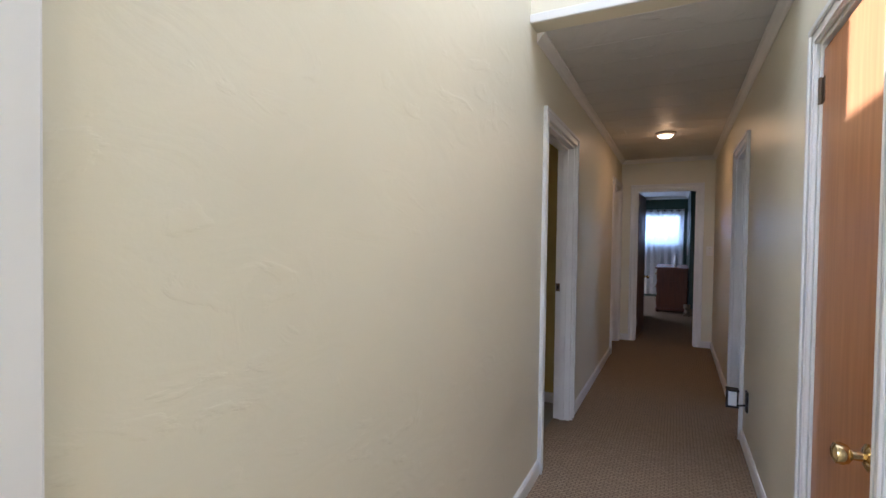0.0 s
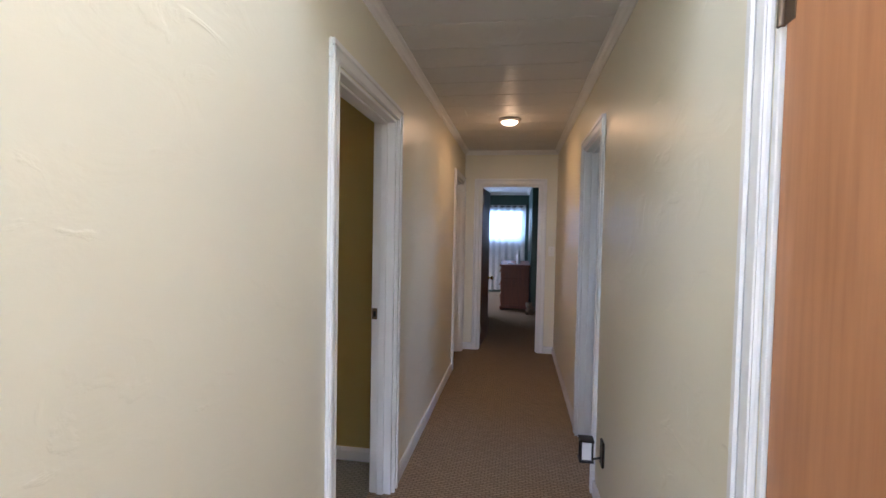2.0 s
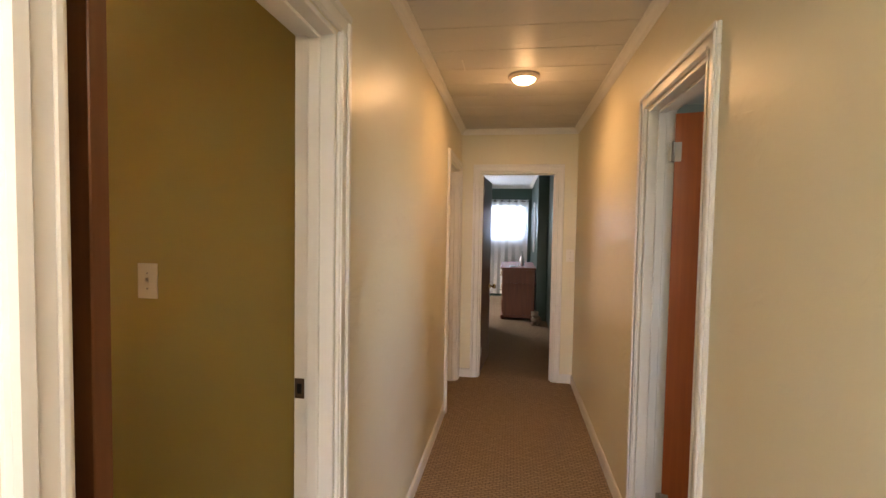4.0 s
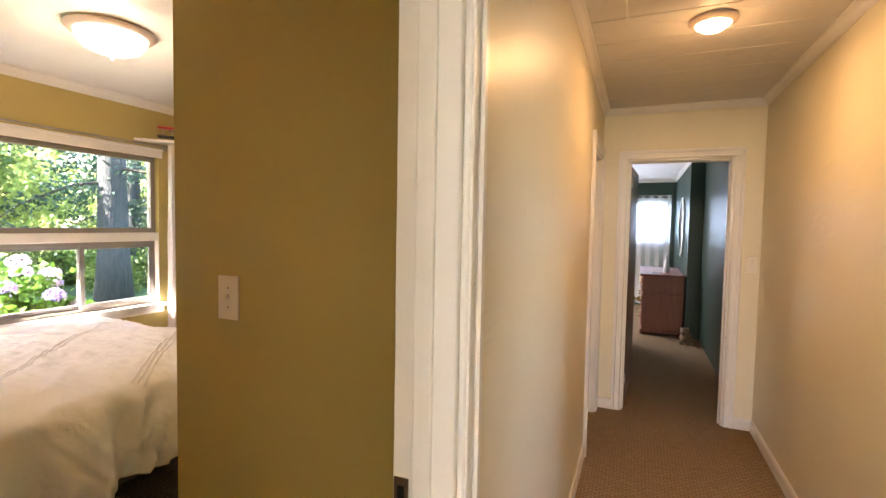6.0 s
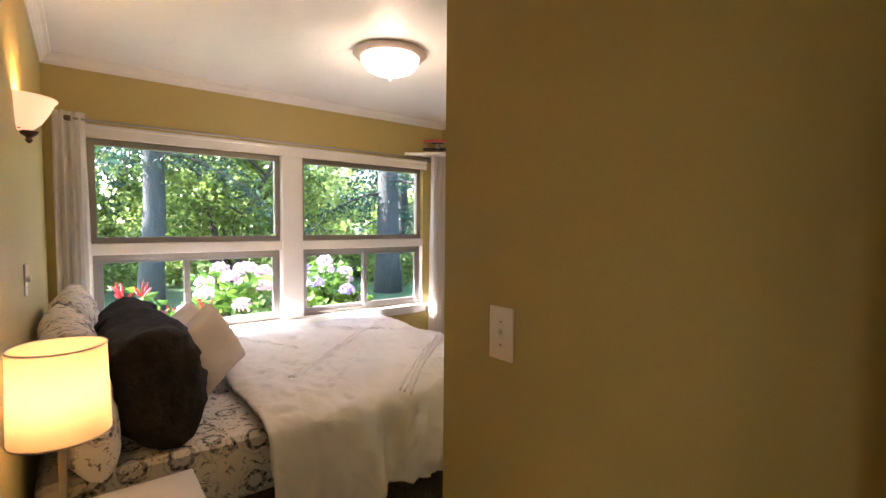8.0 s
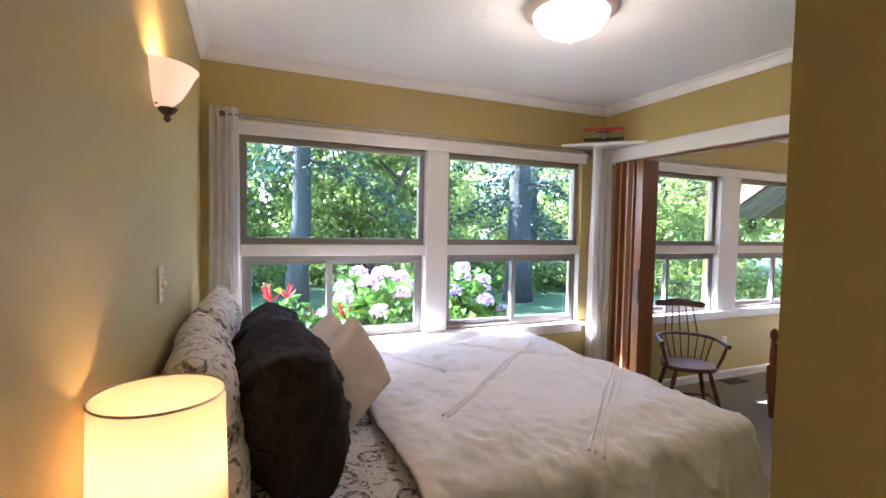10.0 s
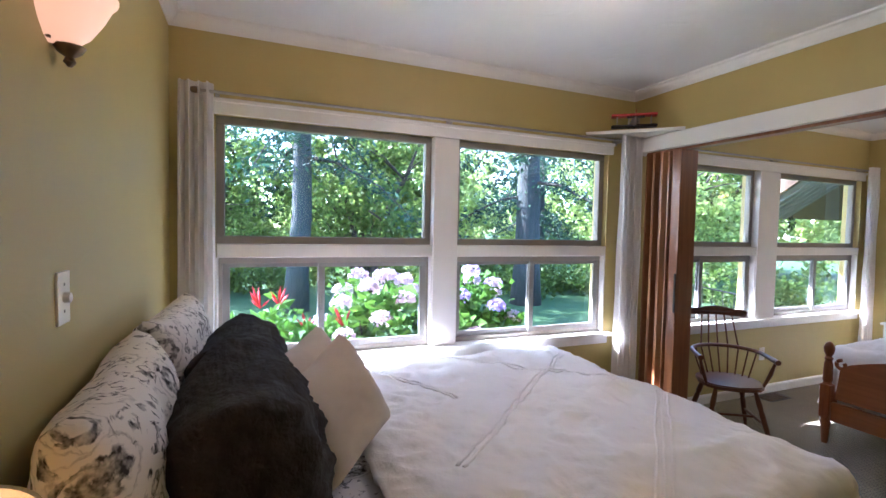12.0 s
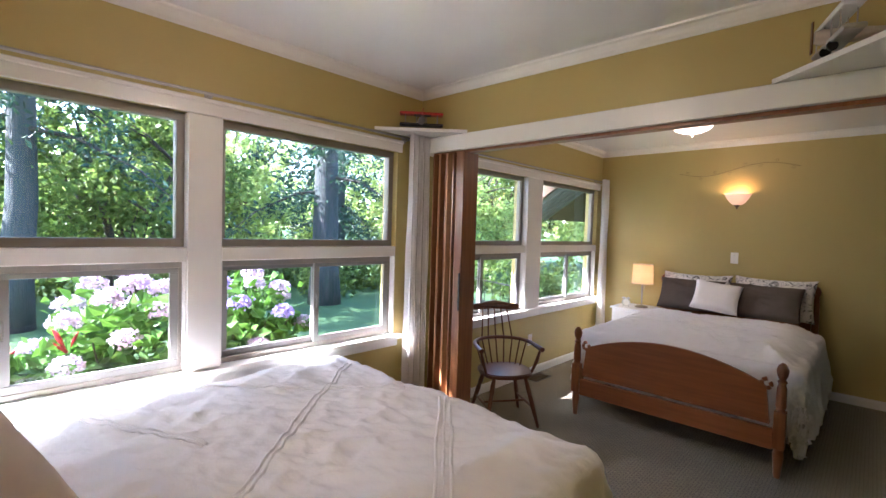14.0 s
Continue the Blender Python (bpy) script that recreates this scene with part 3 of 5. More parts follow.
def window(name, y0, y1, mid):
    w = thing(name, (WX, (y0 + y1) / 2, WZ0), "taupe aluminium window, fixed pane above a sliding pair", "window", "bedroom windows", "structure")
    x0, x1 = WX - 0.10, WX - 0.045
    b = bmesh.new()
    f = 0.042
    for lo, hi in ((RAIL1, WZ1),):
        box(b, x0, x1, y0, y1, lo, lo + f, 0.003)
        box(b, x0, x1, y0, y1, hi - f, hi, 0.003)
        box(b, x0, x1, y0, y0 + f, lo + f, hi - f, 0.003)
        box(b, x0, x1, y1 - f, y1, lo + f, hi - f, 0.003)
    part("upper_frame", b, M_ALU, w, "taupe frame")
    b = bmesh.new()
    lo, hi = WZ0 + 0.002, RAIL0
    box(b, x0, x1, y0, y1, lo, lo + 0.03, 0.003)
    box(b, x0, x1, y0, y1, hi - 0.035, hi, 0.003)
    box(b, x0, x1, y0, y0 + 0.03, lo + 0.03, hi - 0.035, 0.003)
    box(b, x0, x1, y1 - 0.03, y1, lo + 0.03, hi - 0.035, 0.003)
    part("lower_frame", b, M_ALU, w, "taupe frame")
    ym = y0 + mid * (y1 - y0)
    for i, (a, c, off) in enumerate(((y0 + 0.03, ym + 0.018, 0.012), (ym - 0.018, y1 - 0.03, 0.034))):
        b = bmesh.new()
        s0, s1 = x0 + off, x0 + off + 0.02
        z0, z1 = lo + 0.03, hi - 0.035
        fw = 0.036
        box(b, s0, s1, a, c, z0, z0 + fw, 0.002)
        box(b, s0, s1, a, c, z1 - 0.024, z1, 0.002)
        box(b, s0, s1, a, a + 0.038, z0 + fw, z1 - 0.024, 0.002)
        box(b, s0, s1, c - 0.038, c, z0 + fw, z1 - 0.024, 0.002)
        sash = part("sash", b, M_ALUL, w, "light aluminium sliding sash")
        g = part("pane", bx(s0 + 0.008, s0 + 0.012, a + 0.02, c - 0.02, z0 + 0.02, z1 - 0.015), M_GLASS, sash)
        g.visible_shadow = False
        if i == 1:
            part("sash_latch", tube(bmesh.new(), [(s1, a + 0.015, 1.06), (s1 + 0.014, a + 0.015, 1.04), (s1 + 0.014, a + 0.015, 1.0), (s1, a + 0.015, 0.98)], 0.006, 8), M_ALUL, sash, smooth=True)
    g = part("pane", bx(x0 + 0.025, x0 + 0.029, y0 + 0.03, y1 - 0.03, RAIL1 + 0.03, WZ1 - 0.03), M_GLASS, w)
    g.visible_shadow = False
    return w


for i, (a, b_, c) in enumerate(WINS):
    window("window_%d" % (i + 1), a, b_, c)


def window_trim(name, y0, y1, posts):
    """White boards round a pair of windows: header, posts, middle rail and a deep sill."""
    b = bmesh.new()
    box(b, WX, WX + 0.022, y0 - 0.03, y1 + 0.03, WZ1 - 0.004, 2.135, 0.003)
    box(b, WX, WX + 0.036, y0 - 0.03, y1 + 0.03, 2.122, 2.144, 0.004)
    for a, c in posts:
        box(b, WX - 0.098, WX + 0.016, a - 0.004, c + 0.004, WZ0 + 0.002, WZ1 - 0.005, 0.003)
    edges = [y0] + [v for p in posts for v in p] + [y1]
    for a, c in zip(edges[0::2], edges[1::2]):
        box(b, WX - 0.10, WX + 0.010, a + 0.006, c - 0.006, RAIL0 + 0.001, RAIL1 - 0.001, 0.003)
        box(b, WX - 0.098, WX + 0.004, a + 0.001, a + 0.012, WZ0 + 0.01, RAIL0, 0.002)
        box(b, WX - 0.098, WX + 0.004, c - 0.012, c - 0.001, WZ0 + 0.01, RAIL0, 0.002)
    structure(name, b, M_TRIM, "white painted window boards")
    b = bmesh.new()
    box(b, WX - 0.10, WX + 0.05, y0 - 0.05, y1 + 0.05, WZ0 - 0.028, WZ0 + 0.001, 0.006, 2)
    box(b, WX, WX + 0.018, y0 - 0.03, y1 + 0.03, WZ0 - 0.085, WZ0 - 0.028, 0.003)
    structure("window_sill_" + name[-1], b, M_TRIM, "white painted window sill")


window_trim("trim_windows_1", 3.39, 6.06, [(4.646, 4.808)])
window_trim("trim_windows_2", 6.55, 9.41, [(7.80, 8.07)])

# roof edge added out of view, its depth set to shade the windows
structure("roof_overhang", bx(WX - 1.30, WX - 0.16, 2.2, 10.2, 2.62, 2.74), M_ROOF, "unseen brown roof edge added to shade the windows")

# bathroom behind its door
# unseen window hole, added beside the bathroom fill lamp
structure("wall_bathroom", holed(bmesh.new(), "x", 2.6, 2.7, 3.2, 6.4, 0, 2.5, [(3.7, 4.6, 1.2, 2.0)]), M_BATH)
b = bmesh.new()
box(b, R + T, 2.6, 3.1, 3.2, 0, 2.5)
box(b, R + T, 2.6, 6.4, 6.5, 0, 2.5)
structure("wall_bathroom_sides", b, M_BATH)
structure("ceiling_bathroom", bx(R + T, 2.7, 3.1, 6.5, 2.45, 2.55), M_CEIL)

# closet behind the foyer door
b = bmesh.new()
box(b, R + T, 1.4, 1.6, 1.7, 0, 2.4)
box(b, R + T, 1.4, 2.7, 2.8, 0, 2.4)
box(b, 1.4, 1.5, 1.6, 2.8, 0, 2.4)
structure("wall_closet_inner", b, M_CREAM)

# end bedroom: dark green walls
FY = 12.85
b = bmesh.new()
box(b, 0.60, 0.72, END + T, 10.16, 0, 2.5)
box(b, 0.43, 0.72, 10.16, FY, 0, 2.5)
structure("wall_green_east", b, M_GREEN, "dark green painted wall")
structure("wall_green_north", holed(bmesh.new(), "y", FY, FY + T, -1.9, 0.72, 0, 2.5, [(-0.95, 0.30, 1.28, 2.0)]), M_GREEN, "dark green painted wall with a high window")
b = bmesh.new()
box(b, L - T, L - 0.02, END + T, ROOM2 + T + 0.1, 0, 2.5)
box(b, -2.0, L - T, ROOM2 + T, ROOM2 + T + 0.1, 0, 2.5)
# hole out of view, added for the end bedroom's side fill
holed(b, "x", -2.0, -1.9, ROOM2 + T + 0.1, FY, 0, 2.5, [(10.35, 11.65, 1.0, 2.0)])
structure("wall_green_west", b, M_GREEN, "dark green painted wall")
b = bmesh.new()
box(b, L - T, 0.72, END + T, FY + T, 2.434, 2.53)
box(b, -2.0, L - T, ROOM2 + T, FY + T, 2.434, 2.53)
structure("ceiling_green_room", b, M_CEIL)
crown("trim_green_crown", [(-1.9, FY, 0.43, FY, 0, -1), (0.43, 10.16, 0.43, FY, -1, 0), (0.60, END + T, 0.60, 10.16, -1, 0)], 2.434, 0.06)
g = structure("window_green_room", bx(-0.95, 0.30, FY + 0.05, FY + 0.056, 1.28, 2.0), M_GLASS)
g.visible_shadow = False


# ---------------------------------------------------------------- hall things
def plate(name, at, n, label, toggle=True, w=0.072, h=0.118, material=M_PLASTIC, dim=False):
    """A cover plate in its own frame (faces -y), turned so that it faces n."""
    s = thing(name, (0, 0, 0), label, "light switch")
    part("cover_plate", bx(-w / 2, w / 2, -0.006, 0, -h / 2, h / 2, 0.003, 2), material, s)
    for z in (-0.03, 0.03):
        b = lathe(bmesh.new(), [(0.0035, 0), (0.0035, 0.001), (0.002, 0.0016)], (0, -0.006, z), 10, axis=(0, -1, 0))
        part("screw", b, M_STEEL, s)
    if dim:
        part("knob", lathe(bmesh.new(), [(0.012, 0), (0.011, 0.012), (0.006, 0.014)], (0, -0.006, 0), 16, axis=(0, -1, 0)), M_PLASTIC, s, smooth=True)
    elif toggle:
        part("toggle_slot", bx(-0.0055, 0.0055, -0.0075, -0.005, -0.013, 0.013, 0.001), material, s)
        part("toggle", bx(-0.0045, 0.0045, -0.017, -0.006, -0.002, 0.010, 0.0015), material, s)
    s.matrix_basis = Matrix.Translation(at) @ Vector(n).to_track_quat("-Y", "Z").to_matrix().to_4x4()
    return s


plate("light_switch", (-1.36, SWY, 1.248), (0, -1, 0), "ivory toggle light switch on the olive wall", w=0.083, h=0.137)
plate("light_switch", (0.578, END, 1.235), (0, -1, 0), "ivory toggle light switch beside the end door")
plate("dimmer_switch", (-2.829, HEAD, 1.305), (0, 1, 0), "white dimmer switch on the olive wall", dim=True)
plate("blank_plate", (-2.815, ROOM2, 1.30), (0, -1, 0), "white cover plate above the second bed", toggle=False)
plate("power_outlet", (WX, 7.95, 0.38), (1, 0, 0), "white wall outlet under the window", toggle=False)

# low wall night light
o = thing("wall_sconce", (R, 3.87, 0.33), "small black metal lantern night light low on the wall", "night light")
part("back_plate", bx(R - 0.012, R, 3.835, 3.905, 0.27, 0.40, 0.004), M_BLACK, o)
b = bmesh.new()
tube(b, [(R - 0.01, 3.87, 0.31), (R - 0.05, 3.87, 0.30), (R - 0.075, 3.87, 0.31)], 0.006)
part("arm", b, M_BLACK, o, smooth=True)
b = bmesh.new()
for dx in (-0.028, 0.028):
    for dy in (-0.028, 0.028):
        box(b, R - 0.085 + dx - 0.004, R - 0.085 + dx + 0.004, 3.87 + dy - 0.004, 3.87 + dy + 0.004, 0.30, 0.40)
box(b, R - 0.121, R - 0.049, 3.834, 3.906, 0.396, 0.406, 0.002)
box(b, R - 0.121, R - 0.049, 3.834, 3.906, 0.292, 0.302, 0.002)
part("cage", b, M_BLACK, o)
part("glass", bx(R - 0.108, R - 0.062, 3.847, 3.893, 0.303, 0.395), M_WHITEP, o)

# flush hall light
o = thing("ceiling_light", (0.08, 5.56, HC), "small flush ceiling light, lit, with a metal rim", "ceiling light")
part("rim", lathe(bmesh.new(), [(0.098, 0), (0.100, -0.012), (0.085, -0.024), (0.074, -0.026), (0.070, -0.018)], (0.08, 5.56, HC), 32), M_RIM, o, smooth=True)
part("lens", lathe(bmesh.new(), [(0.072, -0.018), (0.066, -0.034), (0.045, -0.048), (0.012, -0.055)], (0.08, 5.56, HC), 32), M_HALLG, o, smooth="all")
single("ceiling_hatch", bx(-0.28, -0.272, 5.25, 5.42, HC - 0.003, HC), M_TRIM, "thin white strip on the ceiling tiles", "trim")


# ---------------------------------------------------------------- bedding
def fnoise(x, y, z, s):
    return noise.noise(Vector((x * s, y * s, z * s)))


def pillow(name, m, w, h, d, material, label, seed=0, wr=0.012, group="", pinch=0.82):
    """A stuffed cushion in its own frame: width along x, height along z, thickness along y; pointed corners, soft folds."""
    bm = bmesh.new()
    nu, nv = 36, 28
    sheets = []
    for side in (-1, 1):
        rows = []
        for i in range(nu + 1):
            row = []
            for j in range(nv + 1):
                u, v = 2 * i / nu - 1, 2 * j / nv - 1
                edge = max(0.0, (1 - u ** 4) * (1 - v ** 4))
                fat = edge ** 0.42
                px = w / 2 * u * (1 - (1 - pinch) * 0.35 * (1 - abs(v) ** 2.2) * abs(u) ** 3)
                pz = h / 2 * v * (1 - (1 - pinch) * 0.35 * (1 - abs(u) ** 2.2) * abs(v) ** 3)
                f1 = fnoise(px + seed * 3.1, side * 2.0 + pz * 0.5, pz, 5.0)
                f2 = 1 - 1.6 * abs(fnoise(px * 0.7 + 0.5 * pz + seed, side * 5.0, pz * 1.5 + seed, 8.0)) - 0.5 * abs(fnoise(px - pz, seed, pz * 2.0, 15.0))
                py = side * (d / 2 * fat * (1 + 0.18 * f1) + fat * wr * (f2 - 0.6))
                sag = -0.03 * h * (1 - u * u) * (v > 0) * v
                row.append((px, py, pz + sag))
            rows.append(row)
        sheets.append([[bm.verts.new(p) for p in row] for row in rows])
    for sh in sheets:
        for i in range(nu):
            for j in range(nv):
                bm.faces.new((sh[i][j], sh[i + 1][j], sh[i + 1][j + 1], sh[i][j + 1]))
    bmesh.ops.remove_doubles(bm, verts=bm.verts, dist=0.0005)
    ob = single(name, bm, material, label, "pillow", group, smooth="all")
    ob.matrix_basis = m
    return ob


def cover(name, x0, x1, y0, y1, top, drop, label, seed, material=M_DUVET, sides=(1, 1, 0, 1), rise=0.04, amp=0.02, step=0.015, floor_z=0.10, bands=(), swing=1.0):
    """A duvet laid over a bed: puffed top with wrinkles, hems that hang in folds, and stitched pleats along bands (start, end, count).
    sides: hangs at x0, x1, y0, y1."""
    bm = bmesh.new()
    ex = [drop if s else 0.0 for s in sides]
    us = np.arange(x0 - ex[0], x1 + ex[1] + step * 0.5, step)
    vs = np.arange(y0 - ex[2], y1 + ex[3] + step * 0.5, step)
    r = 0.07
    rows = []
    for u in us:
        row = []
        for v in vs:
            ox = (x0 - u) if u < x0 else (u - x1 if u > x1 else 0.0)
            oy = (y0 - v) if v < y0 else (v - y1 if v > y1 else 0.0)
            sx, sy = (-1 if u < x0 else 1), (-1 if v < y0 else 1)
            cx, cy = min(max(u, x0), x1), min(max(v, y0), y1)
            o_ = math.hypot(ox, oy)
            mx_, my_ = min(cx - x0, x1 - cx), min(cy - y0, y1 - cy)
            inner = min(1.0, (min(mx_, my_) + 0.02) / 0.28)
            puff = rise * (1 - (1 - inner) ** 2)
            w1 = fnoise(u + seed, v, 0, 2.4) * 0.6
            w2 = (0.5 - abs(fnoise(u * 0.9 + seed, v * 0.9 + 0.35 * u, 3, 5.0))) * 0.9
            w3 = (0.5 - abs(fnoise(u * 1.2 - 0.5 * v, v + seed, 9, 11.0))) * 0.55 + (0.5 - abs(fnoise(u * 0.6 + 0.8 * v, v - 0.7 * u + seed, 5, 24.0))) * 0.28
            z = top + puff + amp * (w1 + w2 + w3)
            px, py = u, v
            if o_ > 0:
                nx, ny = ox / o_ * sx, oy / o_ * sy
                a = min(o_ / r, math.pi / 2)
                out = r * math.sin(a)
                down = r * (1 - math.cos(a)) + max(0.0, o_ - r * math.pi / 2)
                fl = min(1.0, down / 0.35)
                along = cx * abs(ny) + cy * abs(nx) + math.atan2(abs(oy), abs(ox) + 1e-6) * 0.35
                fold = math.sin(along * 15 + 3.0 * fnoise(along, seed, 0, 2.0)) * 0.6 + math.sin(along * 33 + seed + 2 * fnoise(along, 0, seed, 4.0)) * 0.3
                out += swing * fl * (0.07 + 0.07 * fold) * (1 - 0.6 * min(1.0, 4 * min(ox, oy) / (o_ + 1e-6)))
                ridge = 0.5 - abs(fnoise(along * 1.6 + 0.9 * down, seed + down * 0.5, 4, 5.5))
                out += swing * fl * 0.075 * (ridge + 0.5 * (0.5 - abs(fnoise(along * 2.0 - 1.4 * down, seed, 8, 11.0))))
                z -= down * (1 + 0.10 * fnoise(along, seed, 2, 1.6))
                z = max(z, floor_z)
                px, py = cx + nx * out, cy + ny * out
            row.append(bm.verts.new((px, py, z)))
        rows.append(row)
    for i in range(len(rows) - 1):
        for j in range(len(rows[0]) - 1):
            bm.faces.new((rows[i][j], rows[i + 1][j], rows[i + 1][j + 1], rows[i][j + 1]))
    tree = BVHTree.FromBMesh(bm)
    duvet = thing(name, ((x0 + x1) / 2, (y0 + y1) / 2, top), label, "duvet")
    for (ax, ay), (bx_, by_), count in bands:
        side = Vector((-(by_ - ay), bx_ - ax, 0)).normalized()
        for k in range(count):
            line = []
            for i in range(61):
                q = i / 60
                at = Vector((ax + (bx_ - ax) * q, ay + (by_ - ay) * q, 2.0)) + side * (0.026 * (k - (count - 1) / 2) + 0.008 * fnoise(q * 3, k, seed, 1.7))
                hit = tree.ray_cast(at, Vector((0, 0, -1)))[0]
                if hit:
                    line.append(hit + Vector((0, 0, 0.001)))
            if len(line) > 4:
                part("pleat", tube(bmesh.new(), line, 0.0065, 6), material, duvet, "stitched pleat", smooth="all")
    ob = part("cover", bm, material, duvet, smooth="all")
    so_ = ob.modifiers.new("thick", "SOLIDIFY")
    so_.thickness, so_.offset = 0.018, -1
    return duvet


# first bed: head against the wall at HEAD
BX0, BX1, BY1 = -4.12, -2.52, 5.42
bed = thing("bed", (-3.28, 4.25, 0), "queen bed with a box spring and printed sheet", "bed")
part("box_spring", bx(BX0 + 0.01, BX1 - 0.01, HEAD + 0.03, BY1 - 0.02, 0.16, 0.36, 0.02, 2), M_TAUPE, bed)
b = bmesh.new()
box(b, BX0, BX1, HEAD + 0.02, BY1, 0.36, 0.635, 0.05, 3)
part("mattress", b, M_TOILE, bed, "mattress in a grey toile print sheet", smooth=True)
for x in (BX0 + 0.1, BX1 - 0.1):
    for y in (HEAD + 0.15, BY1 - 0.15):
        part("leg", lathe(bmesh.new(), [(0.03, 0), (0.035, 0.16)], (x, y, 0), 12), M_BLACK, bed)
cover("duvet", BX0 - 0.01, BX1 + 0.02, 3.93, BY1 + 0.02, 0.665, 0.46, "rumpled white duvet with pleated bands on the bed", 1.0, amp=0.036,
      bands=[((-3.97, 5.42), (-2.85, 4.18), 2), ((-3.20, 5.43), (-2.46, 4.62), 3), ((-4.10, 4.08), (-3.42, 4.42), 2), ((-4.05, 4.60), (-3.40, 5.35), 2)])
T_P = "grey toile print pillow leaning on the wall"
pillow("pillow", pose(-2.79, 3.315, 0.90, 9, 0, 3), 0.74, 0.54, 0.20, M_TOILE, T_P, 1, group="toile pillows")
pillow("pillow", pose(-3.54, 3.325, 0.91, 10, 0, -3), 0.70, 0.54, 0.20, M_TOILE, T_P, 2, group="toile pillows")
pillow("pillow", pose(-2.86, 3.56, 0.88, 12, 0, 3), 0.66, 0.49, 0.36, M_CHAR, "plump charcoal linen pillow with deep folds", 3, 0.032, "charcoal pillows")
pillow("pillow", pose(-3.46, 3.55, 0.87, 14, 0, -6), 0.60, 0.46, 0.32, M_CHAR, "plump charcoal linen pillow with deep folds", 4, 0.032, "charcoal pillows")
pillow("throw_pillow", pose(-3.04, 3.81, 0.89, 22, 20, -48), 0.36, 0.36, 0.19, M_ECRU, "ecru linen throw pillow", 5, 0.008, "throw pillows", 0.7)
pillow("throw_pillow", pose(-3.36, 3.77, 0.87, 20, 10, -40), 0.36, 0.36, 0.18, M_ECRU, "ecru linen throw pillow", 6, 0.008, "throw pillows", 0.7)

# nightstand and table lamp
o = thing("nightstand", (-2.12, 3.43, 0), "white lacquered nightstand beside the bed", "nightstand")
part("top", bx(-2.44, -1.80, HEAD + 0.015, 3.65, 0.575, 0.60, 0.004), M_WHITEP, o)
part("body", bx(-2.41, -1.83, HEAD + 0.02, 3.62, 0.14, 0.575, 0.004), M_WHITEP, o)
dr = part("drawer_front", bx(-2.39, -1.85, 3.62, 3.635, 0.38, 0.55, 0.003), M_WHITEP, o)
part("knob", lathe(bmesh.new(), [(0.006, 0), (0.006, 0.012), (0.014, 0.02), (0.008, 0.028)], (-2.12, 3.635, 0.465), 14, axis=(0, 1, 0)), M_STEEL, dr, smooth=True)
for x in (-2.385, -1.855):
    for y in (HEAD + 0.045, 3.595):
        part("leg", bx(x - 0.02, x + 0.02, y - 0.02, y + 0.02, 0.0, 0.14, 0.003), M_WHITEP, o)


def table_lamp(name, x, y, z, rb, rt, s0, s1, label):
    o = thing(name, (x, y, z), label, "table lamp", "table lamps")
    part("base", lathe(bmesh.new(), [(0.070, 0), (0.072, 0.008), (0.055, 0.018), (0.012, 0.024), (0.009, 0.03), (0.009, s0 - z + 0.06), (0.02, s0 - z + 0.065), (0.02, s0 - z + 0.10)], (x, y, z), 28), M_STEEL, o, smooth=True)
    sh = part("shade", lathe(bmesh.new(), [(rb, s0), (rb - (rb - rt) * 0.5, (s0 + s1) / 2), (rt, s1)], (x, y, 0), 48, cap=False), M_SHADE, o, "lit cream drum shade", smooth="all")
    for zz, rr in ((s0, rb), (s1, rt)):
        b = lathe(bmesh.new(), [(rr + 0.001, zz - 0.002), (rr + 0.0025, zz), (rr + 0.001, zz + 0.003), (rr - 0.002, zz + 0.001)], (x, y, 0), 48, cap=False)
        part("shade_wire", b, M_STEEL, sh)
    b = bmesh.new()
    for i in range(9):
        bmesh.ops.create_icosphere(b, subdivisions=1, radius=0.0045, matrix=Matrix.Translation((x + 0.01, y + 0.03, s0 - 0.002 - i * 0.0085)))
    part("pull_chain", b, M_SILVER, o)
    return o


table_lamp("table_lamp", -2.06, 3.289, 0.60, 0.107, 0.102, 0.975, 1.205, "table lamp with a lit cream drum shade")


def sconce(name, x, y, z, n, label):
    """A half-bowl uplight on a wall that faces n along y."""
    o = thing(name, (x, y, z), label, "wall sconce", "wall sconces")
    b = bmesh.new()
    seg, prof = 20, [(0.02, -0.085), (0.045, -0.077), (0.075, -0.052), (0.100, -0.015), (0.118, 0.020), (0.130, 0.034)]
    rings = [[b.verts.new((x + r_ * math.cos(math.pi * k / seg), y + n * 0.9 * r_ * math.sin(math.pi * k / seg), z + h_)) for k in range(seg + 1)] for r_, h_ in prof]
    for r0, r1 in zip(rings, rings[1:]):
        for k in range(seg):
            b.faces.new((r0[k], r0[k + 1], r1[k + 1], r1[k]))
    part("bowl", b, M_SCONCEG, o, "glowing alabaster glass half-bowl", smooth="all")
    part("finial", lathe(bmesh.new(), [(0.004, -0.125), (0.012, -0.115), (0.008, -0.105), (0.022, -0.095), (0.03, -0.082)], (x, y + n * 0.03, z), 14), M_BRONZE, o, smooth=True)
    part("wall_plate", bx(x - 0.045, x + 0.045, min(y, y + n * 0.012), max(y, y + n * 0.012), z - 0.08, z + 0.02, 0.003), M_BRONZE, o)
    return o


sconce("wall_sconce", -2.80, HEAD, 1.93, 1, "lit half-bowl glass sconce on the olive wall")
sconce("wall_sconce", -2.815, ROOM2, 1.945, -1, "lit half-bowl glass sconce above the second bed")


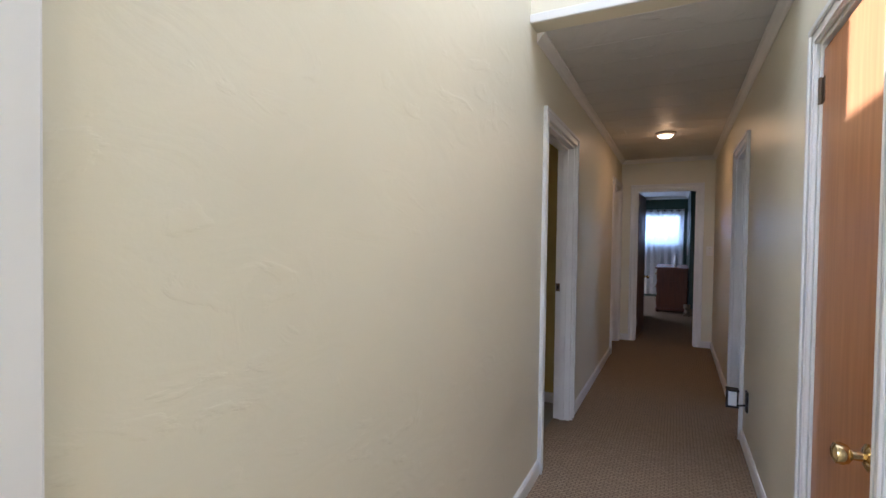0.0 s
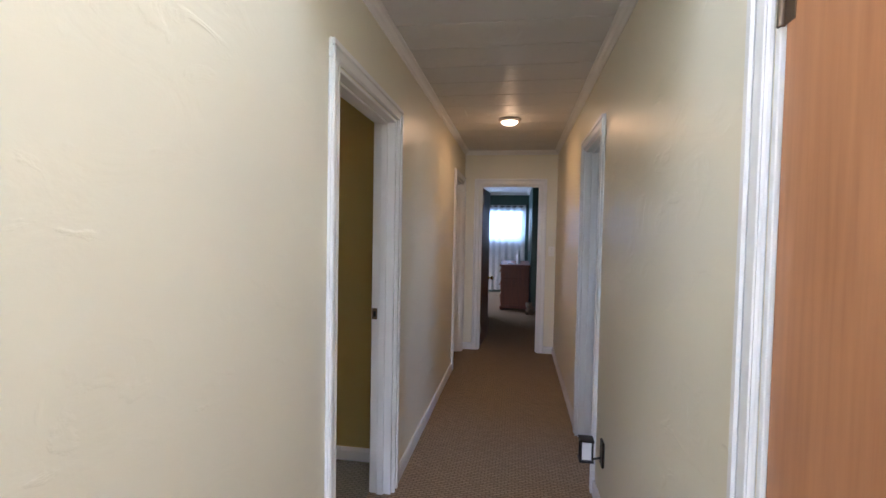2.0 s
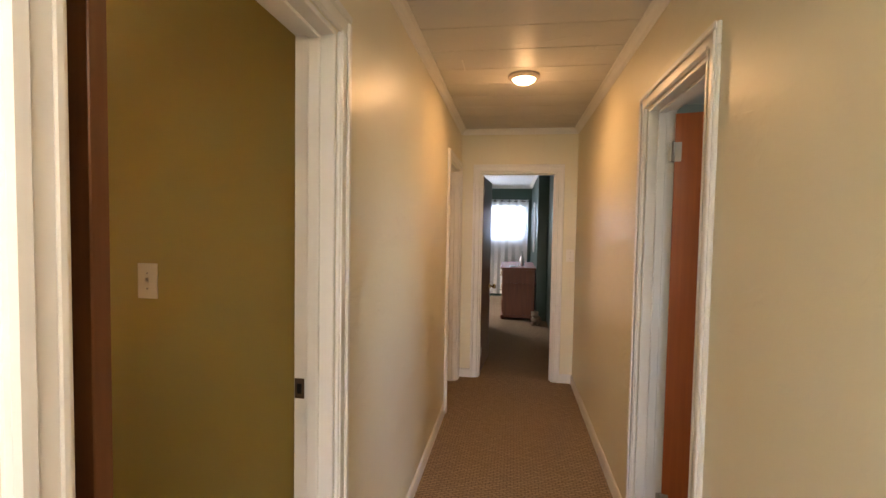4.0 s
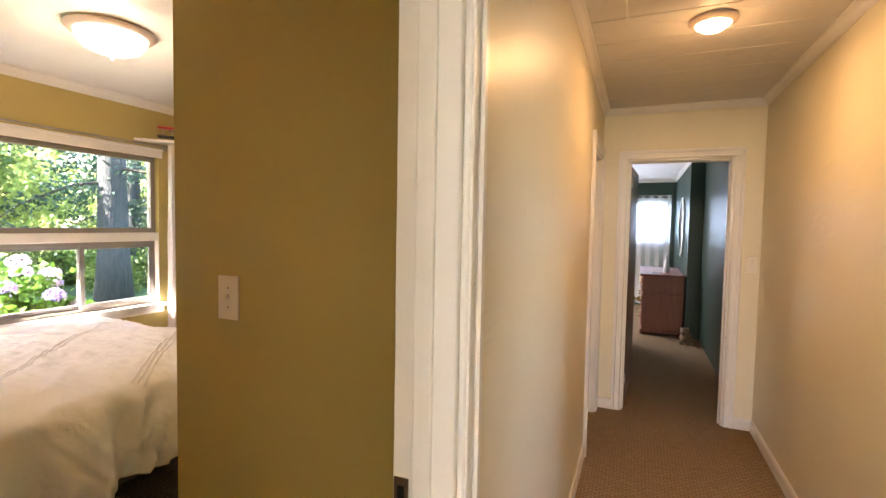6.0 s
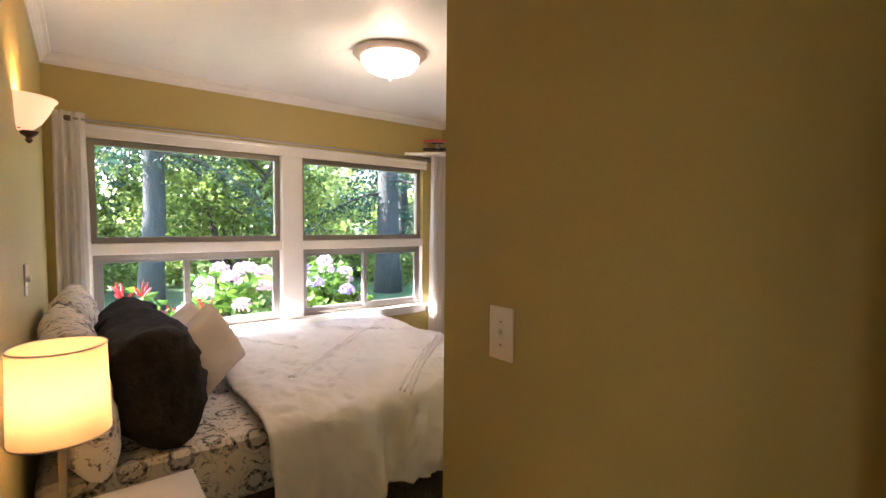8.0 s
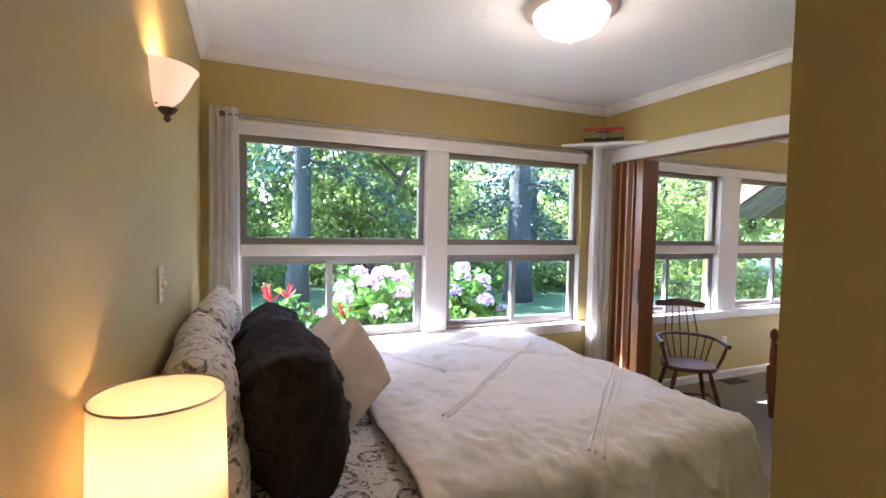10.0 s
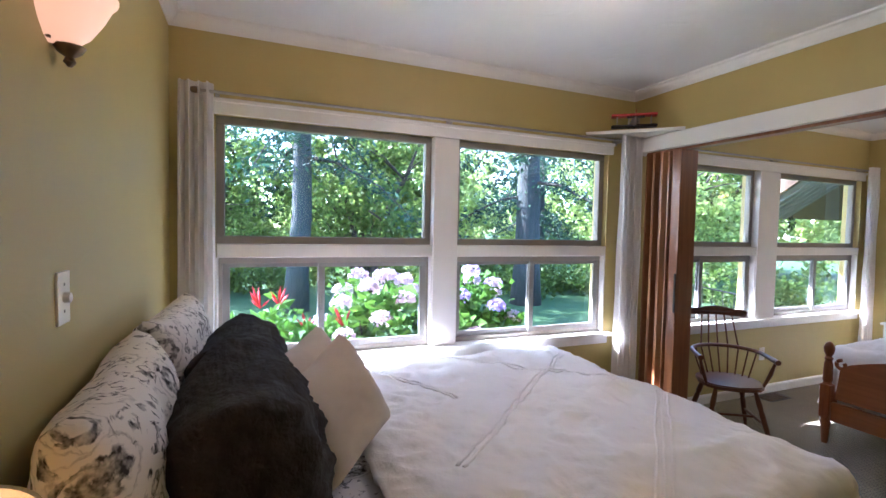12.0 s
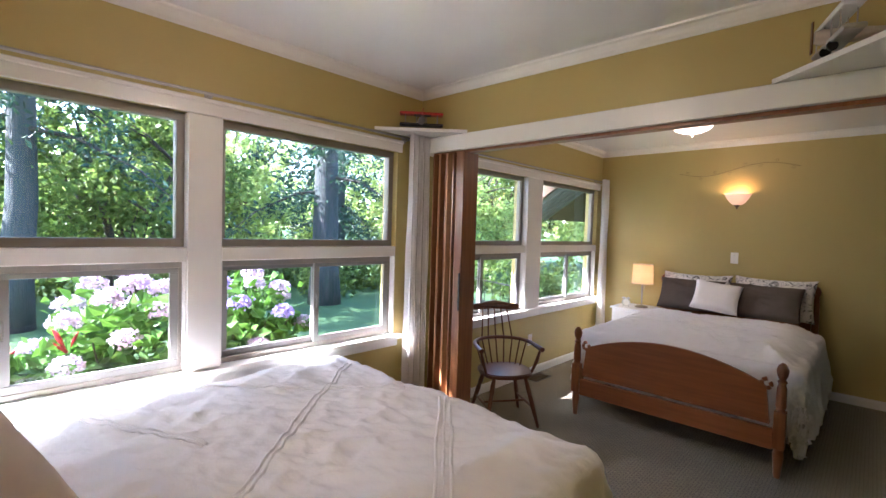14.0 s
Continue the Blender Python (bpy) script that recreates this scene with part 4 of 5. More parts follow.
def bowl_light(name, x, y, label):
    o = thing(name, (x, y, BC), label, "ceiling light", "bowl ceiling lights")
    part("rim", lathe(bmesh.new(), [(0.212, 0), (0.222, -0.012), (0.204, -0.028), (0.180, -0.034), (0.172, -0.030)], (x, y, BC), 40), M_RIM, o, smooth=True)
    part("bowl", lathe(bmesh.new(), [(0.175, -0.031), (0.170, -0.062), (0.140, -0.100), (0.085, -0.124), (0.02, -0.132)], (x, y, BC), 40), M_LAMPG, o, "lit frosted glass bowl", smooth="all")
    part("finial", lathe(bmesh.new(), [(0.018, -0.131), (0.012, -0.140), (0.006, -0.146), (0.011, -0.154), (0.004, -0.166)], (x, y, BC), 16), M_RIM, o, smooth=True)


bowl_light("ceiling_light", -2.97, 4.84, "flush ceiling light with a lit frosted bowl and finial")
bowl_light("ceiling_light", -2.95, 8.27, "flush ceiling light with a lit frosted bowl in the second bedroom")


def curtain(name, x, y0, y1, z0, z1, label, n=5, amp=0.028, material=M_CURTAIN, along="y", flare=1.0, rings=True):
    c = thing(name, (x, (y0 + y1) / 2, z0) if along == "y" else ((y0 + y1) / 2, x, z0), label, "curtain", "curtains")
    bm = bmesh.new()
    nu, nz = 90, 26
    rows = []
    for j in range(nz + 1):
        t = j / nz
        row = []
        for i in range(nu + 1):
            s = i / nu
            w = 1 + (flare - 1) * (1 - t)
            a = (y0 + y1) / 2 + (s - 0.5) * (y1 - y0) * w
            ph = 2 * math.pi * n * s + 0.8 * fnoise(s * 3, t * 1.5, y0, 1.3)
            off = amp * (0.75 + 0.35 * (1 - t)) * math.sin(ph) + 0.010 * fnoise(s * 4, t * 3, y0, 2.0)
            p = (x + off, a + 0.010 * math.sin(ph * 2), z0 + t * (z1 - z0)) if along == "y" else (a + 0.01 * math.sin(ph * 2), x + off, z0 + t * (z1 - z0))
            row.append(bm.verts.new(p))
        rows.append(row)
    for j in range(nz):
        for i in range(nu):
            bm.faces.new((rows[j][i], rows[j][i + 1], rows[j + 1][i + 1], rows[j + 1][i]))
    part("panel", bm, material, c, smooth="all")
    if rings:
        for i in range(n * 2):
            a = y0 + (i + 0.5) * (y1 - y0) / (n * 2)
            b = lathe(bmesh.new(), [(0.018, -0.003), (0.026, -0.003), (0.026, 0.003), (0.018, 0.003)], (x, a, z1 - 0.035) if along == "y" else (a, x, z1 - 0.035), 14, cap=False, axis=(0.5, 1, 0) if along == "y" else (0.3, 1, 0))
            part("grommet", b, M_BRONZE, c)
    return c


def rod(name, y0, y1, x, z, mids):
    o = thing(name, (x, (y0 + y1) / 2, z), "thin pewter curtain rod with end caps", "curtain rod", "curtain rods")
    part("rod", tube(bmesh.new(), [(x, y0, z), (x, y1, z)], 0.008, 12), M_STEEL, o, smooth=True)
    for y in (y0, y1):
        part("end_cap", lathe(bmesh.new(), [(0.012, -0.02), (0.017, -0.012), (0.017, 0.012), (0.012, 0.02)], (x, y, z), 14, axis=(0, 1, 0)), M_BRONZE, o, smooth=True)
    for y in mids:
        b = bmesh.new()
        box(b, WX, x + 0.004, y - 0.006, y + 0.006, z - 0.016, z - 0.008)
        box(b, WX, WX + 0.028, y - 0.010, y + 0.010, z - 0.03, z + 0.02)
        part("bracket", b, M_STEEL, o)


CX = WX + 0.075
rod("curtain_rod", 3.30, 6.17, CX, 2.158, (3.40, 4.73, 6.10))
rod("curtain_rod", 6.50, 9.42, CX, 2.158, (6.55, 7.93, 9.3))
curtain("curtain", CX, 3.225, 3.39, 0.03, 2.20, "white linen curtain drawn to the wall corner", 4, 0.03, flare=1.1, rings=False)
curtain("curtain", CX + 0.03, 6.08, 6.29, 0.03, 2.20, "white linen curtain gathered beside the partition", 4, 0.045, flare=1.1, rings=False)
curtain("curtain", CX + 0.03, 9.33, 9.49, 0.03, 2.19, "white linen curtain gathered in the room corner", 4, 0.03, flare=1.05, rings=False)

# dark snowflake decal on the far upper pane
o = thing("window_decal", (WX - 0.068, 8.42, 1.61), "small dark snowflake decal on the window glass", "decal")
for i in range(8):
    a = 2 * math.pi * i / 8
    ring = [(8.42 + q * math.cos(a + d), 1.61 + q * math.sin(a + d)) for q, d in ((0.022, 0.0), (0.048, -0.26), (0.075, 0.0), (0.048, 0.26))]
    part("petal", prism(bmesh.new(), ring, WX - 0.0708, WX - 0.0695, "yz"), M_BLACK, o)

# folded accordion partition
acc = thing("folding_partition", (-4.05, DIV + 0.055, 0), "folded walnut accordion partition standing beside the window", "folding door")
x = -4.14
for i in range(6):
    x2 = x + 0.034
    lean = 0.012 if i % 2 else -0.012
    part("panel", prism(bmesh.new(), [(x + lean, DIV - 0.035), (x + 0.012 + lean, DIV - 0.035), (x2 + 0.004 - lean, DIV + 0.135), (x2 - 0.008 - lean, DIV + 0.135)], 0.03, 2.058, "xy"), M_ACC if i % 3 != 1 else M_ACCL, acc)
    x = x2
lead = part("lead_post", bx(x + 0.008, x + 0.080, DIV - 0.03, DIV + 0.13, 0.03, 2.058, 0.006, 2), M_ACC, acc, "wooden leading post")
part("pull_handle", bx(x + 0.060, x + 0.078, DIV - 0.036, DIV - 0.028, 0.93, 1.20, 0.003), M_BLACK, lead)


# corner shelves and the model aeroplanes on them
def corner_shelf(x, y, dx, dy, label):
    o = single("corner_shelf", prism(bmesh.new(), [(x, y), (x + dx, y), (x, y + dy)], 2.189, 2.211, "xy"), M_TRIM, label, "shelf", "corner shelves")
    return o


corner_shelf(WX, DIV - 0.001, 0.46, -0.46, "white triangular corner shelf on the beam")
corner_shelf(SWX, DIV - 0.001, -0.50, -0.50, "white triangular corner shelf on the beam")


def biplane(m, label, top_m, low_m, body_m):
    o = thing("model_biplane", (0, 0, 0), label, "model aeroplane", "model aeroplanes")
    part("fuselage", tube(bmesh.new(), [(-0.09, 0, 0.055), (-0.075, 0, 0.055), (0.02, 0, 0.055), (0.12, 0, 0.06)], [0.018, 0.024, 0.022, 0.006], 12), body_m, o, smooth=True)
    part("upper_wing", bx(-0.065, -0.005, -0.135, 0.135, 0.096, 0.112, 0.005), top_m, o)
    part("lower_wing", bx(-0.06, 0.0, -0.135, 0.135, 0.026, 0.042, 0.005), low_m, o)
    for y in (-0.10, -0.03, 0.03, 0.10):
        for x_ in (-0.055, -0.015):
            part("strut", tube(bmesh.new(), [(x_, y, 0.036), (x_, y, 0.1)], 0.0022, 6), M_STEEL, o)
    part("tail_fin", prism(bmesh.new(), [(0.09, 0.06), (0.125, 0.06), (0.13, 0.10), (0.11, 0.10)], -0.002, 0.002), top_m, o)
    part("tailplane", bx(0.09, 0.125, -0.05, 0.05, 0.058, 0.063), low_m, o)
    part("propeller", bx(-0.097, -0.093, -0.008, 0.008, 0.005, 0.105), M_CHAIR, o)
    for y in (-0.03, 0.03):
        wh = part("wheel", lathe(bmesh.new(), [(0.014, -0.004), (0.016, -0.002), (0.016, 0.002), (0.014, 0.004)], (-0.05, y, 0.016), 16, axis=(0, 1, 0)), M_BLACK, o, smooth=True)
    o.matrix_basis = m
    return o


biplane(pose(-4.13, DIV - 0.19, 2.211, 0, 0, -41) @ Matrix.Scale(1.15, 4), "red and black toy biplane on the corner shelf", M_RED, M_BLACK, M_STEEL)
biplane(pose(-1.84, DIV - 0.19, 2.211, 0, 0, 20) @ Matrix.Scale(1.2, 4), "white tin model biplane on the corner shelf", M_WHITEP, M_SILVER, M_ECRU)


# ---------------------------------------------------------------- second bedroom
def windsor(m):
    c = thing("windsor_chair", (0, 0, 0), "dark wooden windsor armchair beside the window", "chair")
    out = [(0.23 * math.copysign(abs(math.cos(a)) ** 0.7, math.cos(a)), 0.215 * math.copysign(abs(math.sin(a)) ** 0.7, math.sin(a))) for a in (2 * math.pi * i / 28 for i in range(28))]
    b = prism(bmesh.new(), out, 0.415, 0.452, "xy")
    bmesh.ops.bevel(b, geom=[e for e in b.edges if abs(e.verts[0].co.z - e.verts[1].co.z) < 1e-5], offset=0.01, segments=2, affect="EDGES")
    part("seat", b, M_CHAIR, c, smooth=True)
    feet = {}
    for sx, sy in ((-1, -1), (1, -1), (-1, 1), (1, 1)):
        t0, f0 = Vector((sx * 0.14, sy * 0.13, 0.42)), Vector((sx * 0.235, sy * 0.225, 0))
        pts = [t0.lerp(f0, k) for k in (0, 0.15, 0.3, 0.36, 0.42, 0.7, 1.0)]
        part("leg", tube(bmesh.new(), pts, [0.013, 0.019, 0.022, 0.016, 0.021, 0.019, 0.012], 12), M_CHAIR, c, smooth=True)
        feet[sx, sy] = t0.lerp(f0, 0.62)
    for sx in (-1, 1):
        part("stretcher", tube(bmesh.new(), [feet[sx, -1], feet[sx, -1].lerp(feet[sx, 1], 0.5), feet[sx, 1]], [0.008, 0.013, 0.008], 10), M_CHAIR, c, smooth=True)
    part("stretcher", tube(bmesh.new(), [feet[-1, -1].lerp(feet[-1, 1], 0.5), feet[1, -1].lerp(feet[1, 1], 0.5)], 0.010, 10), M_CHAIR, c, smooth=True)
    arc = [(0.27 * math.cos(a), 0.02 + 0.24 * math.sin(a), 0.665 + 0.01 * math.sin(a)) for a in (math.pi * (i / 16) for i in range(17))]
    arc = [(0.275, -0.17, 0.655)] + arc + [(-0.275, -0.17, 0.655)]
    part("arm_rail", tube(bmesh.new(), arc, [0.022] + [0.016] * 17 + [0.022], 10), M_CHAIR, c, smooth=True)
    for i in range(9):
        a = math.pi * (0.13 + 0.74 * i / 8)
        lo = (0.19 * math.cos(a), 0.01 + 0.175 * math.sin(a), 0.44)
        mid = (0.27 * math.cos(a), 0.02 + 0.24 * math.sin(a), 0.67)
        pts = [lo, mid]
        if 1 < i < 7:
            pts.append((0.235 * math.cos(a) * 0.92, 0.335 - 0.03 * abs(math.cos(a)), 0.94))
        part("spindle", tube(bmesh.new(), pts, 0.0065, 8), M_CHAIR, c, smooth=True)
    for sx in (-1, 1):
        part("arm_post", tube(bmesh.new(), [(sx * 0.205, -0.11, 0.44), (sx * 0.245, -0.13, 0.55), (sx * 0.272, -0.14, 0.655)], [0.011, 0.016, 0.010], 10), M_CHAIR, c, smooth=True)
    b = bmesh.new()
    crest = [(-0.215, 0.925), (-0.12, 0.925), (0, 0.93), (0.12, 0.925), (0.215, 0.925), (0.235, 0.965), (0.21, 0.985), (0.14, 0.985), (0.08, 1.0), (0, 1.01), (-0.08, 1.0), (-0.14, 0.985), (-0.21, 0.985), (-0.235, 0.965)]
    f0 = [b.verts.new((u, 0.335 - 0.9 * u * u, v)) for u, v in crest]
    f1 = [b.verts.new((u, 0.357 - 0.9 * u * u, v)) for u, v in crest]
    b.faces.new(f0)
    b.faces.new(f1)
    for i in range(len(crest)):
        b.faces.new((f0[i], f0[(i + 1) % len(crest)], f1[(i + 1) % len(crest)], f1[i]))
    part("crest_rail", b, M_CHAIR, c)
    c.matrix_basis = m
    return c


windsor(pose(-3.84, 6.83, 0.004, 0, 0, 56) @ Matrix.Scale(0.9, 4))

# second bed
FX0, FX1, FY0 = -3.49, -2.11, 7.37
bed2 = thing("bed", (-2.80, 8.45, 0), "maple bed with a scrolled footboard and turned posts", "bed")


def bed_post(x, y, h, parent):
    part("post", bx(x - 0.032, x + 0.032, y - 0.032, y + 0.032, 0.19, 0.43, 0.004), M_MAPLEZ, parent)
    part("post_foot", lathe(bmesh.new(), [(0.018, 0), (0.021, 0.02), (0.026, 0.10), (0.031, 0.15), (0.026, 0.165), (0.031, 0.19)], (x, y, 0.004), 18), M_MAPLEZ, parent, smooth=True)
    part("post_finial", lathe(bmesh.new(), [(0.030, 0.43), (0.024, 0.445), (0.030, 0.46), (0.027, h - 0.16), (0.020, h - 0.135), (0.028, h - 0.12), (0.018, h - 0.105), (0.030, h - 0.075), (0.034, h - 0.045), (0.024, h - 0.015), (0.008, h)], (x, y, 0), 20), M_MAPLEZ, parent, smooth=True)


for x in (FX0, FX1):
    bed_post(x, FY0, 0.735, bed2)
    bed_post(x, ROOM2 - 0.06, 1.07, bed2)
w0, w1 = FX0 + 0.033, FX1 - 0.033
mid = (w0 + w1) / 2
top = []
for i in range(25):
    u = -1 + 2 * i / 24
    top.append((mid + u * (w1 - w0) / 2 * 0.93, 0.57 + 0.145 * math.cos(u * math.pi / 2) ** 0.8))
board = [(w0 + 0.02, 0.335), (w1 - 0.02, 0.335)] + top[::-1]
part("footboard", prism(bmesh.new(), board, FY0 - 0.012, FY0 + 0.012), M_MAPLE, bed2, "bowed maple footboard")
for x, s in ((w0 + 0.045, 1), (w1 - 0.045, -1)):
    b = bmesh.new()
    tube(b, [(x + s * 0.034 * math.cos(a) * (1 - i * 0.03), FY0, 0.585 + 0.034 * math.sin(a) * (1 - i * 0.03)) for i, a in enumerate(math.pi * 0.5 + s * k * math.pi / 8 for k in range(15))], 0.013, 8)
    part("scroll", b, M_MAPLE, bed2, smooth=True)
part("foot_rail", bx(w0, w1, FY0 - 0.015, FY0 + 0.015, 0.175, 0.31, 0.004), M_MAPLE, bed2)
part("headboard", bx(w0, w1, ROOM2 - 0.075, ROOM2 - 0.05, 0.35, 0.96, 0.004), M_MAPLE, bed2)
for x in (FX0, FX1):
    part("side_rail", bx(x - 0.014, x + 0.014, FY0 + 0.033, ROOM2 - 0.093, 0.22, 0.36, 0.003), M_MAPLE, bed2)
part("mattress", bx(FX0 + 0.02, FX1 - 0.02, FY0 + 0.24, ROOM2 - 0.09, 0.30, 0.60, 0.04, 3), M_TOILE, bed2, smooth=True)
cover("duvet", FX0 - 0.03, FX1 + 0.03, FY0 + 0.22, ROOM2 - 0.42, 0.645, 0.50, "fluffy white duvet hanging over the sides of the maple bed", 7.0, bands=[((-3.40, 8.2), (-2.2, 8.2), 3), ((-3.40, 8.9), (-2.5, 7.7), 2)], sides=(1, 1, 1, 0), rise=0.10, amp=0.035, floor_z=0.12, swing=0.45)
pillow("pillow", pose(-3.14, 9.36, 0.92, -20, 0, 0), 0.68, 0.42, 0.16, M_TOILE, "grey toile print pillow on the maple bed", 11, group="toile pillows")
pillow("pillow", pose(-2.44, 9.35, 0.93, -20, 0, 0), 0.68, 0.42, 0.16, M_TOILE, "grey toile print pillow on the maple bed", 12, group="toile pillows")
pillow("pillow", pose(-3.14, 9.19, 0.90, -30, 0, 3), 0.62, 0.36, 0.17, M_TAUPE, "dark taupe linen pillow", 13, 0.02, "taupe pillows")
pillow("pillow", pose(-2.49, 9.19, 0.90, -30, 0, -3), 0.62, 0.36, 0.17, M_TAUPE, "dark taupe linen pillow", 14, 0.02, "taupe pillows")
pillow("throw_pillow", pose(-2.86, 9.02, 0.92, -38, 6, 6), 0.42, 0.34, 0.14, M_DUVET, "small white throw pillow", 15, 0.008, "throw pillows", 0.75)

o = thing("nightstand", (-3.75, 9.29, 0), "small white nightstand in the corner by the second bed", "nightstand")
part("top", bx(-3.95, -3.56, 9.06, 9.50, 0.66, 0.68, 0.004), M_WHITEP, o)
part("body", bx(-3.93, -3.58, 9.08, 9.495, 0.10, 0.66, 0.003), M_WHITEP, o)
part("drawer_front", bx(-3.91, -3.60, 9.068, 9.08, 0.47, 0.63, 0.003), M_WHITEP, o)
for x in (-3.91, -3.60):
    for y in (9.105, 9.47):
        part("leg", bx(x - 0.018, x + 0.018, y - 0.018, y + 0.018, 0.0, 0.10), M_WHITEP, o)
table_lamp("table_lamp", -3.67, 9.28, 0.68, 0.115, 0.108, 0.955, 1.18, "small table lamp with a lit cream shade")
o = thing("alarm_clock", (-3.80, 9.15, 0.68), "small silver twin-bell alarm clock on the nightstand", "clock")
part("case", lathe(bmesh.new(), [(0.04, -0.02), (0.045, -0.012), (0.045, 0.012), (0.04, 0.02)], (-3.80, 9.15, 0.735), 20, axis=(0.5, -1, 0)), M_SILVER, o, smooth=True)
part("dial", lathe(bmesh.new(), [(0.036, 0.0205), (0.036, 0.022)], (-3.80, 9.15, 0.735), 20, axis=(0.5, -1, 0)), M_WHITEP, o)
for s in (-1, 1):
    part("bell", lathe(bmesh.new(), [(0.022, 0), (0.018, 0.012), (0.004, 0.018)], (-3.80 + s * 0.026, 9.15, 0.777), 14), M_SILVER, o, smooth=True)
    part("foot", tube(bmesh.new(), [(-3.80 + s * 0.024, 9.15, 0.71), (-3.80 + s * 0.036, 9.15, 0.68)], 0.004, 8), M_SILVER, o)

# faded stencilled vine
b = bmesh.new()
pts = [(-3.40 + 1.10 * t, ROOM2 - 0.002, 2.24 + 0.055 * math.sin(t * 6.0 + 3.4)) for t in (i / 40 for i in range(41))]
tube(b, pts, 0.003, 6)
for i in range(3, 40, 5):
    x, y, z = pts[i]
    s = 1 if i % 2 else -1
    for k in range(5):
        a = 2 * math.pi * k / 5
        prism(b, [(x + 0.018 * math.cos(a + q) * r_, z + s * 0.025 + 0.018 * math.sin(a + q) * r_) for q, r_ in ((0, 0.2), (0.35, 0.9), (0.6, 1.1), (0.85, 0.9))], y - 0.0006, y)
single("wall_stencil", b, M_VINE, "faded stencilled flowering vine on the olive wall", "stencil")
b = bmesh.new()
for i in range(12):
    box(b, -4.27, -4.15, 7.84 + i * 0.022, 7.85 + i * 0.022, 0.004, 0.011)
v = thing("floor_vent", (-4.21, 7.97, 0.004), "dark metal floor register in the carpet", "floor vent")
part("slat", b, M_BRONZE, v)
part("frame", bx(-4.285, -4.135, 7.83, 8.12, 0.003, 0.006), M_BLACK, v)

# ---------------------------------------------------------------- end bedroom and bathroom
o = thing("dresser", (0.12, 10.85, 0), "cherry wood dresser against the dark green wall", "dresser")
part("body", bx(-0.11, 0.41, 10.19, 11.60, 0.07, 0.82, 0.006), M_CHERRY, o)
part("top", bx(-0.145, 0.425, 10.165, 11.63, 0.82, 0.855, 0.010, 2), M_CHERRY, o)
part("plinth", bx(-0.135, 0.42, 10.17, 11.62, 0.03, 0.075, 0.008), M_CHERRY, o)
part("waist_moulding", bx(-0.122, 0.415, 10.18, 11.61, 0.575, 0.595, 0.005), M_CHERRY, o)
for x in (-0.10, 0.38):
    for y in (10.21, 11.58):
        part("foot", lathe(bmesh.new(), [(0.025, 0), (0.04, 0.015), (0.03, 0.035)], (x, y, 0), 14), M_CHERRY, o, smooth=True)
for z in (0.12, 0.36, 0.61):
    for y in (10.24, 10.92):
        d = part("drawer", bx(-0.124, -0.11, y, y + 0.62, z, z + 0.19, 0.004), M_CHERRY, o)
        for q in (0.14, 0.48):
            part("knob", lathe(bmesh.new(), [(0.006, 0), (0.006, 0.012), (0.017, 0.022), (0.008, 0.032)], (-0.124, y + q, z + 0.10), 12, axis=(-1, 0, 0)), M_BRASS, d, smooth=True)
single("silver_bottle", lathe(bmesh.new(), [(0.035, 0), (0.042, 0.03), (0.040, 0.12), (0.018, 0.18), (0.012, 0.22), (0.016, 0.23), (0.010, 0.255)], (0.20, 10.55, 0.855), 18), M_SILVER, "tall silver bottle on the dresser", "bottle", smooth=True)
single("hand_mirror", tube(bmesh.new(), [(0.0, 10.35, 0.861), (0.14, 10.42, 0.861)], [0.014, 0.004], 8), M_SILVER, "silver hand mirror lying on the dresser", "hand mirror")
o = thing("wall_mirror", (0.42, 11.1, 1.5), "oval white-framed wall mirror over the dresser", "mirror")
b = lathe(bmesh.new(), [(0.30, 0), (0.36, 0.01), (0.36, 0.025), (0.31, 0.03)], (0, 0, 0), 36, cap=False)
for v_ in b.verts:
    v_.co = Vector((0.43 - v_.co.z, 11.1 + v_.co.y * 1.0, 1.52 + v_.co.x * 1.25))
part("frame", b, M_WHITEP, o, smooth=True)
M_MIRROR = mat("mirror_silver", (0.9, 0.9, 0.9), 0.02, 1.0, var=0.0, bump=0)
b = lathe(bmesh.new(), [(0.31, 0.0), (0.31, 0.008)], (0, 0, 0), 36)
for v_ in b.verts:
    v_.co = Vector((0.426 - v_.co.z, 11.1 + v_.co.y * 1.0, 1.52 + v_.co.x * 1.25))
part("glass", b, M_MIRROR, o)
b = bmesh.new()
bmesh.ops.create_icosphere(b, subdivisions=3, radius=0.075, matrix=Matrix.Translation((0.43, 9.86, 0.075)) @ Matrix.Diagonal((1, 1.2, 1, 1)))
bmesh.ops.create_icosphere(b, subdivisions=3, radius=0.055, matrix=Matrix.Translation((0.40, 9.80, 0.165)))
for dx in (-0.035, 0.035):
    bmesh.ops.create_icosphere(b, subdivisions=2, radius=0.026, matrix=Matrix.Translation((0.40 + dx, 9.76, 0.026)))
    bmesh.ops.create_icosphere(b, subdivisions=2, radius=0.02, matrix=Matrix.Translation((0.40 + dx * 1.2, 9.81, 0.20)))
for v_ in b.verts:
    v_.co += 0.012 * Vector((fnoise(*v_.co, 40), fnoise(*(v_.co + Vector((5, 0, 0))), 40), fnoise(*(v_.co + Vector((0, 5, 0))), 40)))
    v_.co.z = max(v_.co.z, 0.0)
single("animal_figurine", b, M_STONE, "small mottled brown ceramic figurine on the carpet", "figurine", smooth=True)
curtain("curtain", FY - 0.06, -1.15, 0.36, 0.06, 2.13, "white grommet curtains across the high window", 10, 0.03, along="x")
o = thing("curtain_rod", (-0.4, FY - 0.06, 2.10), "dark curtain rod over the high window", "curtain rod")
